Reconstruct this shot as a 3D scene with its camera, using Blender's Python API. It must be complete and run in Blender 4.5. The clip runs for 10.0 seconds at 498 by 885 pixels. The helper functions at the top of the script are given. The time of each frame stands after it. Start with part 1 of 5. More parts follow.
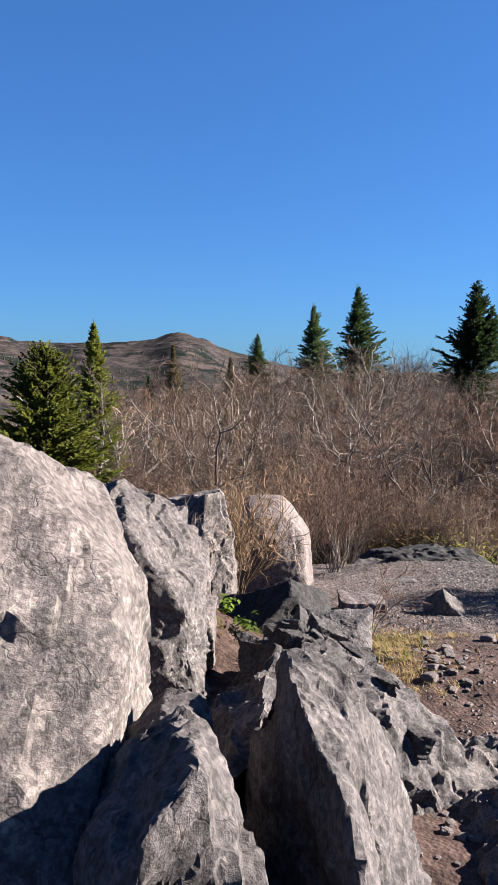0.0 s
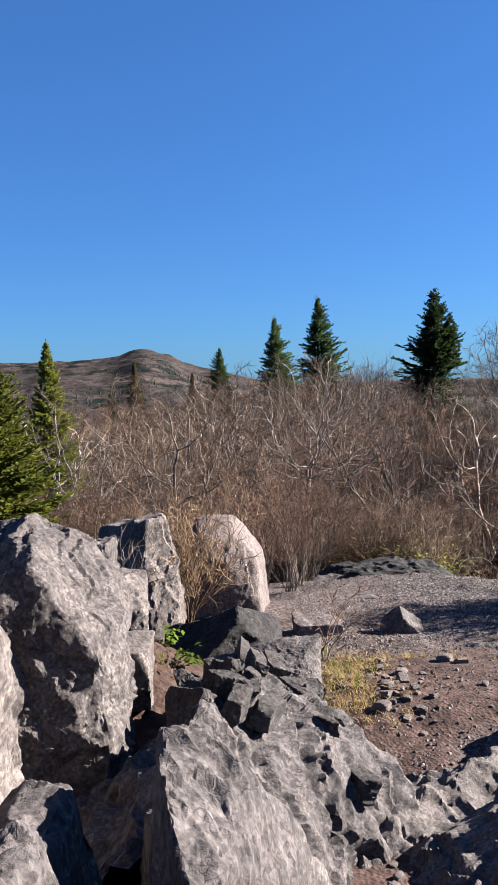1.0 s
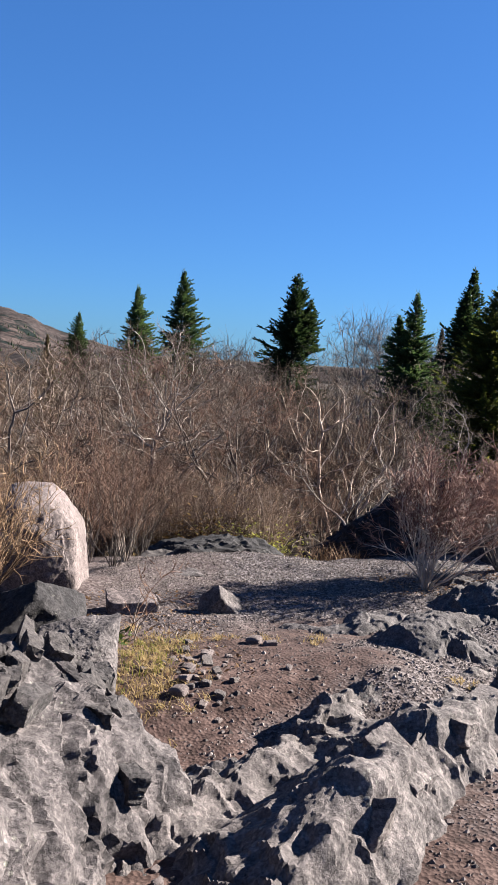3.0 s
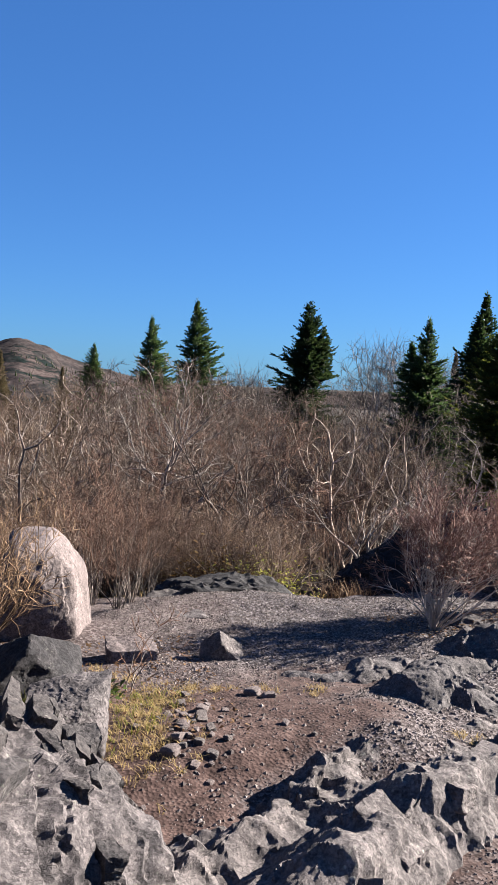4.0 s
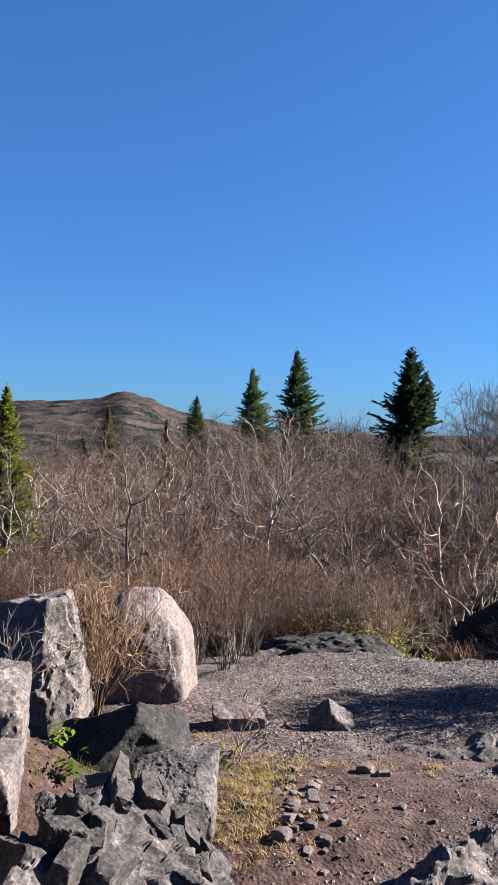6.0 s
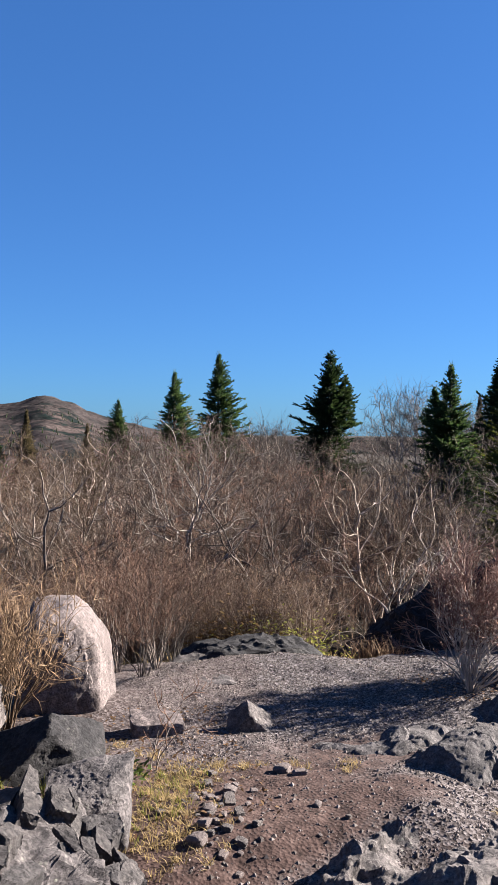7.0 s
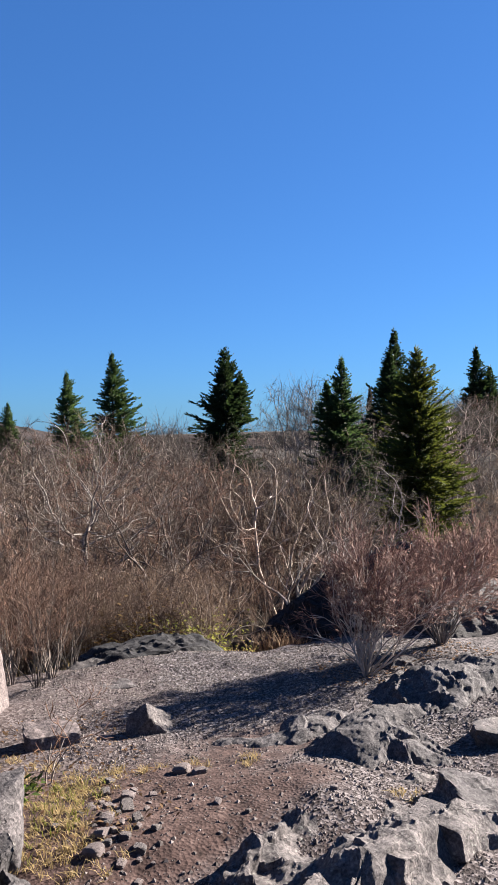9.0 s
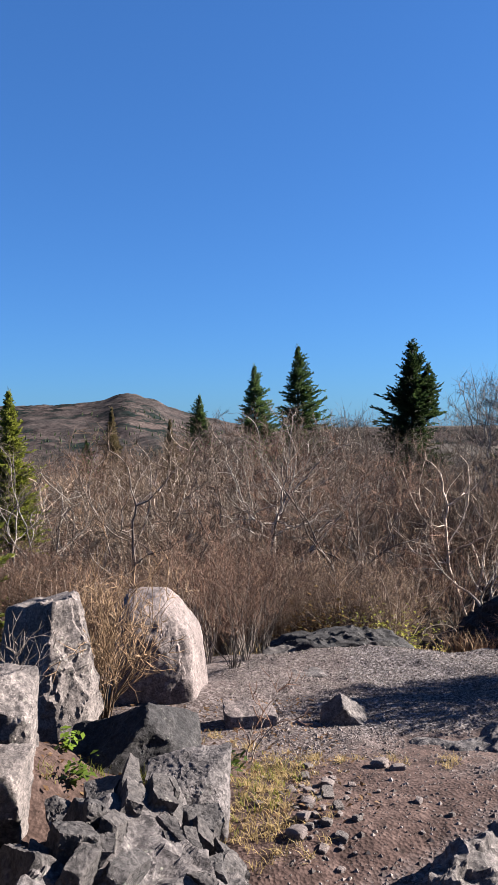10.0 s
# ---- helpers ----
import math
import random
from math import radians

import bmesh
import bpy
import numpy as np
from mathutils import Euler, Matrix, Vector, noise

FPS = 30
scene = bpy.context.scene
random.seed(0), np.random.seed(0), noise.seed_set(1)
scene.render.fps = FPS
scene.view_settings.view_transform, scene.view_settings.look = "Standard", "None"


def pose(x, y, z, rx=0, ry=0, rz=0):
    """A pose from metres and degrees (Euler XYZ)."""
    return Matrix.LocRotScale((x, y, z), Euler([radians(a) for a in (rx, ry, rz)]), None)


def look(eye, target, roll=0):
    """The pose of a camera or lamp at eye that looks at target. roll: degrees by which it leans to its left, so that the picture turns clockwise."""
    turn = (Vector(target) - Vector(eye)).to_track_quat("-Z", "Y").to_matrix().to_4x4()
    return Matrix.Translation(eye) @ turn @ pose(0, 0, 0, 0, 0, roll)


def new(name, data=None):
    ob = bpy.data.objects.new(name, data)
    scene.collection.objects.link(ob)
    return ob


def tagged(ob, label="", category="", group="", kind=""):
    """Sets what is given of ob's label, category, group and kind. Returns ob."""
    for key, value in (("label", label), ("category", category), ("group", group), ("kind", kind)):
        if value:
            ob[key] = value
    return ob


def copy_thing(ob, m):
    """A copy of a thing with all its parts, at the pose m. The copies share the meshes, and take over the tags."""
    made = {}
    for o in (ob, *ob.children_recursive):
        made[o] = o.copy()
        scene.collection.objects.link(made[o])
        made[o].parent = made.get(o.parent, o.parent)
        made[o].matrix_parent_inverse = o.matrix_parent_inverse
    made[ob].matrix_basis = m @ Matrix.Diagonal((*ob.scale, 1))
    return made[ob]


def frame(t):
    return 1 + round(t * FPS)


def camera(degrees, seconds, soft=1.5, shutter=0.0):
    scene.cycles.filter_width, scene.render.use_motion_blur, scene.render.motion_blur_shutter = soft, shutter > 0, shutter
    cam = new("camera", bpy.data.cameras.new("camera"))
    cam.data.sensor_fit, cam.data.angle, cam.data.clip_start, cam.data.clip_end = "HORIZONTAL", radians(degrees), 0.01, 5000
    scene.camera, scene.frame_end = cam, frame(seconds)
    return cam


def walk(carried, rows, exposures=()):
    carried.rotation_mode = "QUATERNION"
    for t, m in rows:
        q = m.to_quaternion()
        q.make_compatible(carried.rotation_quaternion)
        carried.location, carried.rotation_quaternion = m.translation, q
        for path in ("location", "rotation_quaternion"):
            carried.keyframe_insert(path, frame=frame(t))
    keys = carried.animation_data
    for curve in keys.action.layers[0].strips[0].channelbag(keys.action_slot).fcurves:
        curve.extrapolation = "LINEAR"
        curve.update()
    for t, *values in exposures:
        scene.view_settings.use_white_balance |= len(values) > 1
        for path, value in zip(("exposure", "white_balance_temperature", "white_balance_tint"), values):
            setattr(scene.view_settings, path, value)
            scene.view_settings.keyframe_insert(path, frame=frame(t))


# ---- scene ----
cam = camera(36.9, 10.0, soft=0.75)
PATH = [
    (0, (0.038, 0.224, 1.511), (0.043, 2.211, 1.285), 0.5),
    (0.5, (0.133, 0.338, 1.523), (0.173, 2.329, 1.333), -0.7),
    (1, (0.219, 0.452, 1.525), (0.311, 2.441, 1.334), -1.4),
    (1.5, (0.243, 0.42, 1.528), (0.535, 2.389, 1.33), -1.1),
    (2, (0.305, 0.481, 1.526), (0.692, 2.435, 1.341), 0.1),
    (2.5, (0.448, 0.663, 1.466), (0.869, 2.606, 1.249), 3.0),
    (2.7, (0.475, 0.693, 1.448), (0.93, 2.625, 1.199), 4.0),
    (3.8, (0.592, 0.706, 1.568), (1.078, 2.634, 1.35), 2.7),
    (4, (0.635, 0.732, 1.589), (1.052, 2.68, 1.406), 2.6),
    (4.5, (0.624, 0.786, 1.597), (0.865, 2.767, 1.465), 2.0),
    (5, (0.574, 0.795, 1.63), (0.711, 2.788, 1.532), 1.8),
    (6.5, (0.656, 0.818, 1.679), (0.841, 2.809, 1.621), 0.0),
    (7, (0.68, 0.812, 1.674), (1.029, 2.781, 1.621), 0.6),
    (7.5, (0.692, 0.748, 1.712), (1.165, 2.69, 1.642), 0.2),
    (8, (0.736, 0.708, 1.741), (1.351, 2.609, 1.675), -0.6),
    (8.5, (0.773, 0.758, 1.715), (1.476, 2.629, 1.651), -1.2),
    (9, (0.752, 0.843, 1.659), (1.365, 2.746, 1.598), -1.4),
    (9.5, (0.651, 0.824, 1.689), (1.009, 2.791, 1.62), -0.8),
    (10, (0.635, 0.864, 1.656), (0.771, 2.858, 1.585), -0.8),
]
walk(cam, [(t, look(eye, target, roll)) for t, eye, target, roll in PATH], [(0, 2.72), (10, 2.72)])

# ---- light: a clear low sun from the right ----
SUN_TO = Vector((0.885, 0.165, 0.43)).normalized()
world = bpy.data.worlds.new("clear_sky")
scene.world = world
world.use_nodes = True
wn = world.node_tree
sky = wn.nodes.new("ShaderNodeTexSky")
sky.sky_type = "NISHITA"
sky.sun_disc = False
sky.sun_elevation = math.asin(SUN_TO.z)
sky.sun_rotation = math.atan2(SUN_TO.x, SUN_TO.y)
sky.altitude = 300
sky.air_density = 1.0
sky.dust_density = 0.1
sky.ozone_density = 1.6
soften = wn.nodes.new("ShaderNodeGamma")
soften.inputs[1].default_value = 0.65
tint = wn.nodes.new("ShaderNodeMix")
tint.data_type, tint.blend_type = "RGBA", "MULTIPLY"
tint.inputs[0].default_value = 1.0
tint.inputs[7].default_value = (0.204, 0.488, 1.0, 1)
wn.links.new(sky.outputs[0], soften.inputs[0])
wn.links.new(soften.outputs[0], tint.inputs[6])
wn.links.new(tint.outputs[2], wn.nodes["Background"].inputs[0])
wn.nodes["Background"].inputs[1].default_value = 0.0415
sun_data = bpy.data.lights.new("sun", "SUN")
sun_data.energy, sun_data.angle, sun_data.color = 5.0, radians(0.55), (1.0, 0.93, 0.845)
sun = new("sun", sun_data)
sun.matrix_world = look((0, 0, 30), Vector((0, 0, 30)) - SUN_TO)


# ---- noise in numpy ----
def hash3(i, k=0):
    h = (i[..., 0].astype(np.uint32) * np.uint32(374761393) + i[..., 1].astype(np.uint32) * np.uint32(668265263)
         + i[..., 2].astype(np.uint32) * np.uint32(2246822519) + np.uint32(k * 3266489917 % 4294967296))
    h = (h ^ (h >> np.uint32(13))) * np.uint32(1274126177)
    h = (h ^ (h >> np.uint32(15))) * np.uint32(2654435761)
    return (h ^ (h >> np.uint32(16))).astype(np.float64) / 4294967295.0


def vnoise(p, k=0):
    i = np.floor(p).astype(np.int64)
    f = p - i
    u = f * f * f * (f * (f * 6 - 15) + 10)
    total = 0
    for dx in (0, 1):
        for dy in (0, 1):
            for dz in (0, 1):
                w = (u[..., 0] if dx else 1 - u[..., 0]) * (u[..., 1] if dy else 1 - u[..., 1]) * (u[..., 2] if dz else 1 - u[..., 2])
                total = total + w * hash3(i + np.array((dx, dy, dz)), k)
    return total * 2 - 1


def fbm(p, octaves=4, k=0, gain=0.5):
    total, amp, q = 0, 1.0, np.array(p, float)
    for o in range(octaves):
        total = total + amp * vnoise(q, k + o)
        q = q * 2.03 + 7.1
        amp *= gain
    return total


def facets(p, k, turn, stretch=(1.0, 1.0, 1.0), tilt=0.7):
    """Flake scars: shallow hollows that meet in sharp ribs, each leaning its own way."""
    p = (p @ turn) * np.array(stretch)
    i = np.floor(p).astype(np.int64)
    low = np.full(p.shape[:-1], 9.0)
    for dx in (-1, 0, 1):
        for dy in (-1, 0, 1):
            for dz in (-1, 0, 1):
                c = i + np.array((dx, dy, dz))
                h = [hash3(c, k + q) for q in range(3)]
                v = p - c - np.stack(h, -1)
                lean = ((h[1] * 9.17 + h[2]) % 1.0 - 0.5) * v[..., 0] + ((h[2] * 8.43 + h[0]) % 1.0 - 0.5) * v[..., 1] + ((h[0] * 6.29 + h[1]) % 1.0 - 0.5) * v[..., 2]
                low = np.minimum(low, 0.6 * np.sum(v * v, -1) + tilt * lean + 0.3 * ((h[0] * 7.31 + h[1] * 3.77) % 1.0))
    return low - 0.35


def ledges(t, drop=0.12):
    """Beds that rise slowly and break off short."""
    f = t - np.floor(t)
    return np.where(f < 1 - drop, f / (1 - drop), (1 - f) / drop) - 0.5


def smooth(a, b, x):
    t = np.clip((x - a) / (b - a), 0, 1)
    return t * t * (3 - 2 * t)


# ---- materials ----
TONE = 0.5


def material(name):
    m = bpy.data.materials.new(name)
    m.use_nodes = True
    nodes = m.node_tree.nodes
    return m, nodes, m.node_tree.links, nodes["Principled BSDF"]


def node(nodes, kind, **values):
    n = nodes.new(kind)
    for key, value in values.items():
        n.inputs[key].default_value = value
    return n


def ramp(nodes, links, source, *stops):
    r = nodes.new("ShaderNodeValToRGB")
    while len(r.color_ramp.elements) < len(stops):
        r.color_ramp.elements.new(0.5)
    for e, (at, c) in zip(r.color_ramp.elements, stops):
        e.position, e.color = at, (*c, 1)
    links.new(source, r.inputs[0])
    return r.outputs[0]


def mix(nodes, links, fac, a, b, blend="MIX"):
    m = nodes.new("ShaderNodeMix")
    m.data_type, m.blend_type = "RGBA", blend
    for sock, v in ((m.inputs[0], fac), (m.inputs[6], a), (m.inputs[7], b)):
        if hasattr(v, "links"):
            links.new(v, sock)
        else:
            sock.default_value = v if isinstance(v, float) else (*v, 1)
    return m.outputs[2]


def rock_material(name, light, mid, dark, lichen=0.5, bump=0.7):
    m, n, l, b = material(name)
    tc = n.new("ShaderNodeTexCoord").outputs["Object"]
    big = node(n, "ShaderNodeTexNoise", Scale=2.2, Detail=5.0, Roughness=0.62)
    patch = node(n, "ShaderNodeTexNoise", Scale=9.0, Detail=6.0, Roughness=0.7, Distortion=0.6)
    fine = node(n, "ShaderNodeTexNoise", Scale=70.0, Detail=5.0, Roughness=0.75)
    crack = node(n, "ShaderNodeTexVoronoi", Scale=7.0)
    crack.feature = "DISTANCE_TO_EDGE"
    speck = node(n, "ShaderNodeTexVoronoi", Scale=38.0)
    warp = node(n, "ShaderNodeTexNoise", Scale=5.0, Detail=4.0)
    for t in (big, patch, fine, speck, warp):
        l.new(tc, t.inputs["Vector"])
    w = n.new("ShaderNodeMix")
    w.data_type = "VECTOR"
    w.inputs[0].default_value = 0.4
    l.new(tc, w.inputs[4])
    l.new(warp.outputs["Color"], w.inputs[5])
    l.new(w.outputs[1], crack.inputs["Vector"])
    base = ramp(n, l, patch.outputs[0], (0.30, dark), (0.46, mid), (0.64, light))
    tone = ramp(n, l, big.outputs[0], (0.3, tuple(0.72 * c for c in mid)), (0.5, mid), (0.75, light))
    c = mix(n, l, 0.45, base, tone)
    grain = ramp(n, l, fine.outputs[0], (0.28, (0.42, 0.42, 0.43)), (0.5, (0.95, 0.95, 0.95)), (0.72, (1.35, 1.33, 1.3)))
    c = mix(n, l, 0.9, c, grain, "MULTIPLY")
    mottle = node(n, "ShaderNodeTexNoise", Scale=26.0, Detail=5.0, Roughness=0.7, Distortion=0.4)
    l.new(tc, mottle.inputs["Vector"])
    c = mix(n, l, 0.75, c, ramp(n, l, mottle.outputs[0], (0.34, (0.45, 0.44, 0.45)), (0.5, (0.95, 0.95, 0.95)), (0.66, (1.35, 1.34, 1.32))), "MULTIPLY")
    spots = ramp(n, l, speck.outputs["Distance"], (0.16, (1, 1, 1)), (0.3, (0, 0, 0)))
    spotmask = n.new("ShaderNodeMath")
    spotmask.operation = "MULTIPLY"
    l.new(spots, spotmask.inputs[0])
    l.new(ramp(n, l, big.outputs[0], (0.5, (0, 0, 0)), (0.66, (lichen, lichen, lichen))), spotmask.inputs[1])
    c = mix(n, l, spotmask.outputs[0], c, (0.55, 0.56, 0.47))
    crust = node(n, "ShaderNodeTexNoise", Scale=13.0, Detail=7.0, Roughness=0.8, Distortion=1.2)
    l.new(tc, crust.inputs["Vector"])
    c = mix(n, l, ramp(n, l, crust.outputs[0], (0.60, (0, 0, 0)), (0.66, (0.35, 0.35, 0.35))), c, tuple(min(1.0, 1.2 * v) for v in light))
    c = mix(n, l, ramp(n, l, crust.outputs[0], (0.34, (0.7, 0.7, 0.7)), (0.40, (0, 0, 0))), c, dark)
    edge = ramp(n, l, crack.outputs["Distance"], (0.0, (0.42, 0.42, 0.42)), (0.018, (1, 1, 1)))
    c = mix(n, l, 0.8, c, edge, "MULTIPLY")
    hair = node(n, "ShaderNodeTexVoronoi", Scale=11.0)
    hair.feature = "DISTANCE_TO_EDGE"
    l.new(w.outputs[1], hair.inputs["Vector"])
    hairline = ramp(n, l, hair.outputs["Distance"], (0.0, (0.3, 0.3, 0.3)), (0.022, (1, 1, 1)))
    c = mix(n, l, ramp(n, l, big.outputs[0], (0.40, (0.8, 0.8, 0.8)), (0.47, (0, 0, 0))), c, hairline, "MULTIPLY")
    pit = node(n, "ShaderNodeTexVoronoi", Scale=95.0)
    l.new(tc, pit.inputs["Vector"])
    c = mix(n, l, 0.8, c, ramp(n, l, pit.outputs["Color"], (0.1, (0.55, 0.54, 0.54)), (0.5, (1.05, 1.05, 1.05)), (0.9, (1.5, 1.48, 1.45))), "MULTIPLY")
    info = n.new("ShaderNodeObjectInfo")
    c = mix(n, l, 0.3, c, ramp(n, l, info.outputs["Random"], (0.0, (0.75, 0.76, 0.8)), (1.0, (1.2, 1.12, 1.06))), "MULTIPLY")
    l.new(mix(n, l, 1.0, c, (TONE, TONE, TONE), "MULTIPLY"), b.inputs["Base Color"])
    b.inputs["Roughness"].default_value = 0.88
    b.inputs["Specular IOR Level"].default_value = 0.2
    height = mix(n, l, 0.6, patch.outputs[0], fine.outputs[0])
    height = mix(n, l, 0.25, height, edge, "MULTIPLY")
    height = mix(n, l, 0.1, height, hairline, "MULTIPLY")
    height = mix(n, l, 0.12, height, pit.outputs["Color"])
    bp = node(n, "ShaderNodeBump", Strength=bump, Distance=0.024)
    l.new(height, bp.inputs["Height"])
    l.new(bp.outputs[0], b.inputs["Normal"])
    return m


ROCK = rock_material("grey_rhyolite", (0.215, 0.190, 0.192), (0.118, 0.105, 0.107), (0.032, 0.029, 0.032))
ROCK_PALE = rock_material("pale_grey_rhyolite", (0.265, 0.230, 0.224), (0.155, 0.135, 0.133), (0.048, 0.043, 0.044))
ROCK_LEDGE = rock_material("dark_grey_rhyolite", (0.140, 0.124, 0.124), (0.072, 0.065, 0.066), (0.022, 0.020, 0.022), 0.35)
ROCK_PINK = rock_material("pink_boulder", (0.27, 0.225, 0.222), (0.19, 0.156, 0.153), (0.095, 0.079, 0.079), 0.3, 0.45)
ROCK_DARK = rock_material("dark_rock", (0.070, 0.064, 0.066), (0.032, 0.030, 0.033), (0.012, 0.012, 0.013), 0.2)


def ground_material():
    m, n, l, b = material("trail_ground")
    tc = n.new("ShaderNodeTexCoord").outputs["Object"]
    a = n.new("ShaderNodeAttribute")
    a.attribute_name = "zone"
    sep = n.new("ShaderNodeSeparateColor")
    l.new(a.outputs["Color"], sep.inputs[0])
    big = node(n, "ShaderNodeTexNoise", Scale=1.6, Detail=6.0, Roughness=0.65)
    mid = node(n, "ShaderNodeTexNoise", Scale=14.0, Detail=6.0, Roughness=0.7)
    fine = node(n, "ShaderNodeTexNoise", Scale=120.0, Detail=4.0, Roughness=0.7)
    peb = node(n, "ShaderNodeTexVoronoi", Scale=55.0)
    for t in (big, mid, fine, peb):
        l.new(tc, t.inputs["Vector"])
    soil = ramp(n, l, mid.outputs[0], (0.3, (0.034, 0.021, 0.018)), (0.5, (0.092, 0.057, 0.050)), (0.7, (0.185, 0.124, 0.108)))
    stone = ramp(n, l, peb.outputs["Color"], (0.2, (0.034, 0.029, 0.030)), (0.5, (0.115, 0.097, 0.098)), (0.9, (0.36, 0.315, 0.315)))
    litter = ramp(n, l, mid.outputs[0], (0.3, (0.014, 0.009, 0.006)), (0.5, (0.034, 0.021, 0.014)), (0.75, (0.075, 0.048, 0.03)))
    c = mix(n, l, sep.outputs[0], soil, stone)
    c = mix(n, l, sep.outputs[1], c, litter)
    far = ramp(n, l, big.outputs[0], (0.35, (0.030, 0.026, 0.020)), (0.6, (0.065, 0.046, 0.034)))
    c = mix(n, l, sep.outputs[2], c, far)
    c = mix(n, l, 0.6, c, ramp(n, l, fine.outputs[0], (0.3, (0.5, 0.5, 0.5)), (0.7, (1.35, 1.35, 1.35))), "MULTIPLY")
    l.new(mix(n, l, 1.0, c, (TONE, TONE, TONE), "MULTIPLY"), b.inputs["Base Color"])
    b.inputs["Roughness"].default_value = 0.95
    b.inputs["Specular IOR Level"].default_value = 0.1
    bp = node(n, "ShaderNodeBump", Strength=0.8, Distance=0.012)
    l.new(mix(n, l, 0.5, peb.outputs["Distance"], mid.outputs[0]), bp.inputs["Height"])
    l.new(bp.outputs[0], b.inputs["Normal"])
    return m


GROUND = ground_material()


def plain(name, stops, scale=6.0, rough=0.85, island=False, through_light=0.0):
    """A surface whose colour wanders between the stops, by noise and from piece to piece."""
    m, n, l, b = material(name)
    tc = n.new("ShaderNodeTexCoord").outputs["Object"]
    t = node(n, "ShaderNodeTexNoise", Scale=scale, Detail=5.0, Roughness=0.65)
    l.new(tc, t.inputs["Vector"])
    k = len(stops) - 1
    c = ramp(n, l, t.outputs[0], *[(0.3 + 0.4 * i / k, s) for i, s in enumerate(stops)])
    if island:
        g = n.new("ShaderNodeNewGeometry")
        c = mix(n, l, 0.6, c, ramp(n, l, g.outputs["Random Per Island"], *[(i / k, s) for i, s in enumerate(stops)]))
    info = n.new("ShaderNodeObjectInfo")
    c = mix(n, l, 0.8, c, ramp(n, l, info.outputs["Random"], (0.0, (0.30, 0.30, 0.31)), (0.5, (0.85, 0.83, 0.82)), (1.0, (1.75, 1.66, 1.58))), "MULTIPLY")
    l.new(mix(n, l, 1.0, c, (TONE, TONE, TONE), "MULTIPLY"), b.inputs["Base Color"])
    b.inputs["Roughness"].default_value = rough
    b.inputs["Specular IOR Level"].default_value = 0.15
    if through_light:
        thin = n.new("ShaderNodeBsdfTranslucent")
        l.new(c, thin.inputs[0])
        both = n.new("ShaderNodeMixShader")
        both.inputs[0].default_value = through_light
        l.new(b.outputs[0], both.inputs[1])
        l.new(thin.outputs[0], both.inputs[2])
        l.new(both.outputs[0], n["Material Output"].inputs[0])
    return m


BARK_PALE = plain("pale_bark", [(0.275, 0.218, 0.183), (0.503, 0.412, 0.354), (0.87, 0.756, 0.664)], 9.0)
BARK_GREY = plain("grey_bark", [(0.1, 0.083, 0.076), (0.198, 0.166, 0.148), (0.342, 0.296, 0.27)], 9.0)
BARK_WHITE = plain("white_bark", [(0.281, 0.242, 0.213), (0.471, 0.415, 0.372), (0.673, 0.617, 0.562)], 7.0)
TWIG_RED = plain("red_brown_twigs", [(0.048, 0.026, 0.019), (0.116, 0.065, 0.047), (0.218, 0.137, 0.098)], 5.0, island=True)
TWIG_TAN = plain("tan_twigs", [(0.085, 0.053, 0.037), (0.206, 0.136, 0.094), (0.413, 0.289, 0.197)], 5.0, island=True)
TWIG_GREY = plain("grey_twigs", [(0.04, 0.031, 0.026), (0.097, 0.075, 0.063), (0.199, 0.163, 0.138)], 5.0, island=True)
TWIG_BUSH = plain("grey_red_twigs", [(0.146, 0.077, 0.062), (0.326, 0.188, 0.152), (0.585, 0.404, 0.335)], 5.0, island=True)
TWIG_STRAW = plain("straw_brown_stems", [(0.125, 0.076, 0.046), (0.24, 0.158, 0.097), (0.384, 0.275, 0.182)], 5.0, island=True)
BUD = plain("red_buds", [(0.143, 0.039, 0.033), (0.242, 0.083, 0.066)], 9.0, island=True)
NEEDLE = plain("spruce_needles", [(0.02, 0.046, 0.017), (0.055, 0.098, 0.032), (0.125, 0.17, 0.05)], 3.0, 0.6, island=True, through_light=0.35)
# Sunlight is put into the colour: a brighter, yellower copy of the needles.
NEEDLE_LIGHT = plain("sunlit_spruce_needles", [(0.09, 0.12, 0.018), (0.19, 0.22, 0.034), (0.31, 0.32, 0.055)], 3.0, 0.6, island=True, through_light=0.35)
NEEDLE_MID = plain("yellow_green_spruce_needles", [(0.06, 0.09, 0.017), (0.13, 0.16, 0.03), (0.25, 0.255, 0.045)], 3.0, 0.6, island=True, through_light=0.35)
NEEDLE_DULL = plain("dull_brown_spruce_needles", [(0.05, 0.045, 0.025), (0.09, 0.075, 0.04), (0.14, 0.11, 0.06)], 3.0, 0.7, island=True, through_light=0.3)
TRUNK = plain("spruce_bark", [(0.05, 0.04, 0.03), (0.10, 0.08, 0.065)], 12.0)
GRASS_DRY = plain("dry_grass", [(0.344, 0.248, 0.108), (0.582, 0.429, 0.196), (0.767, 0.583, 0.316)], 4.0, island=True, through_light=0.35)
GRASS_GREEN = plain("green_grass", [(0.108, 0.123, 0.02), (0.234, 0.247, 0.044), (0.378, 0.361, 0.088)], 4.0, island=True, through_light=0.35)
LEAF = plain("green_leaf", [(0.06, 0.102, 0.012), (0.132, 0.192, 0.024)], 8.0, 0.5, island=True, through_light=0.35)
BROWN_LEAF = plain("brown_leaf_litter", [(0.10, 0.05, 0.025), (0.22, 0.12, 0.06), (0.33, 0.22, 0.12)], 8.0, island=True, through_light=0.35)
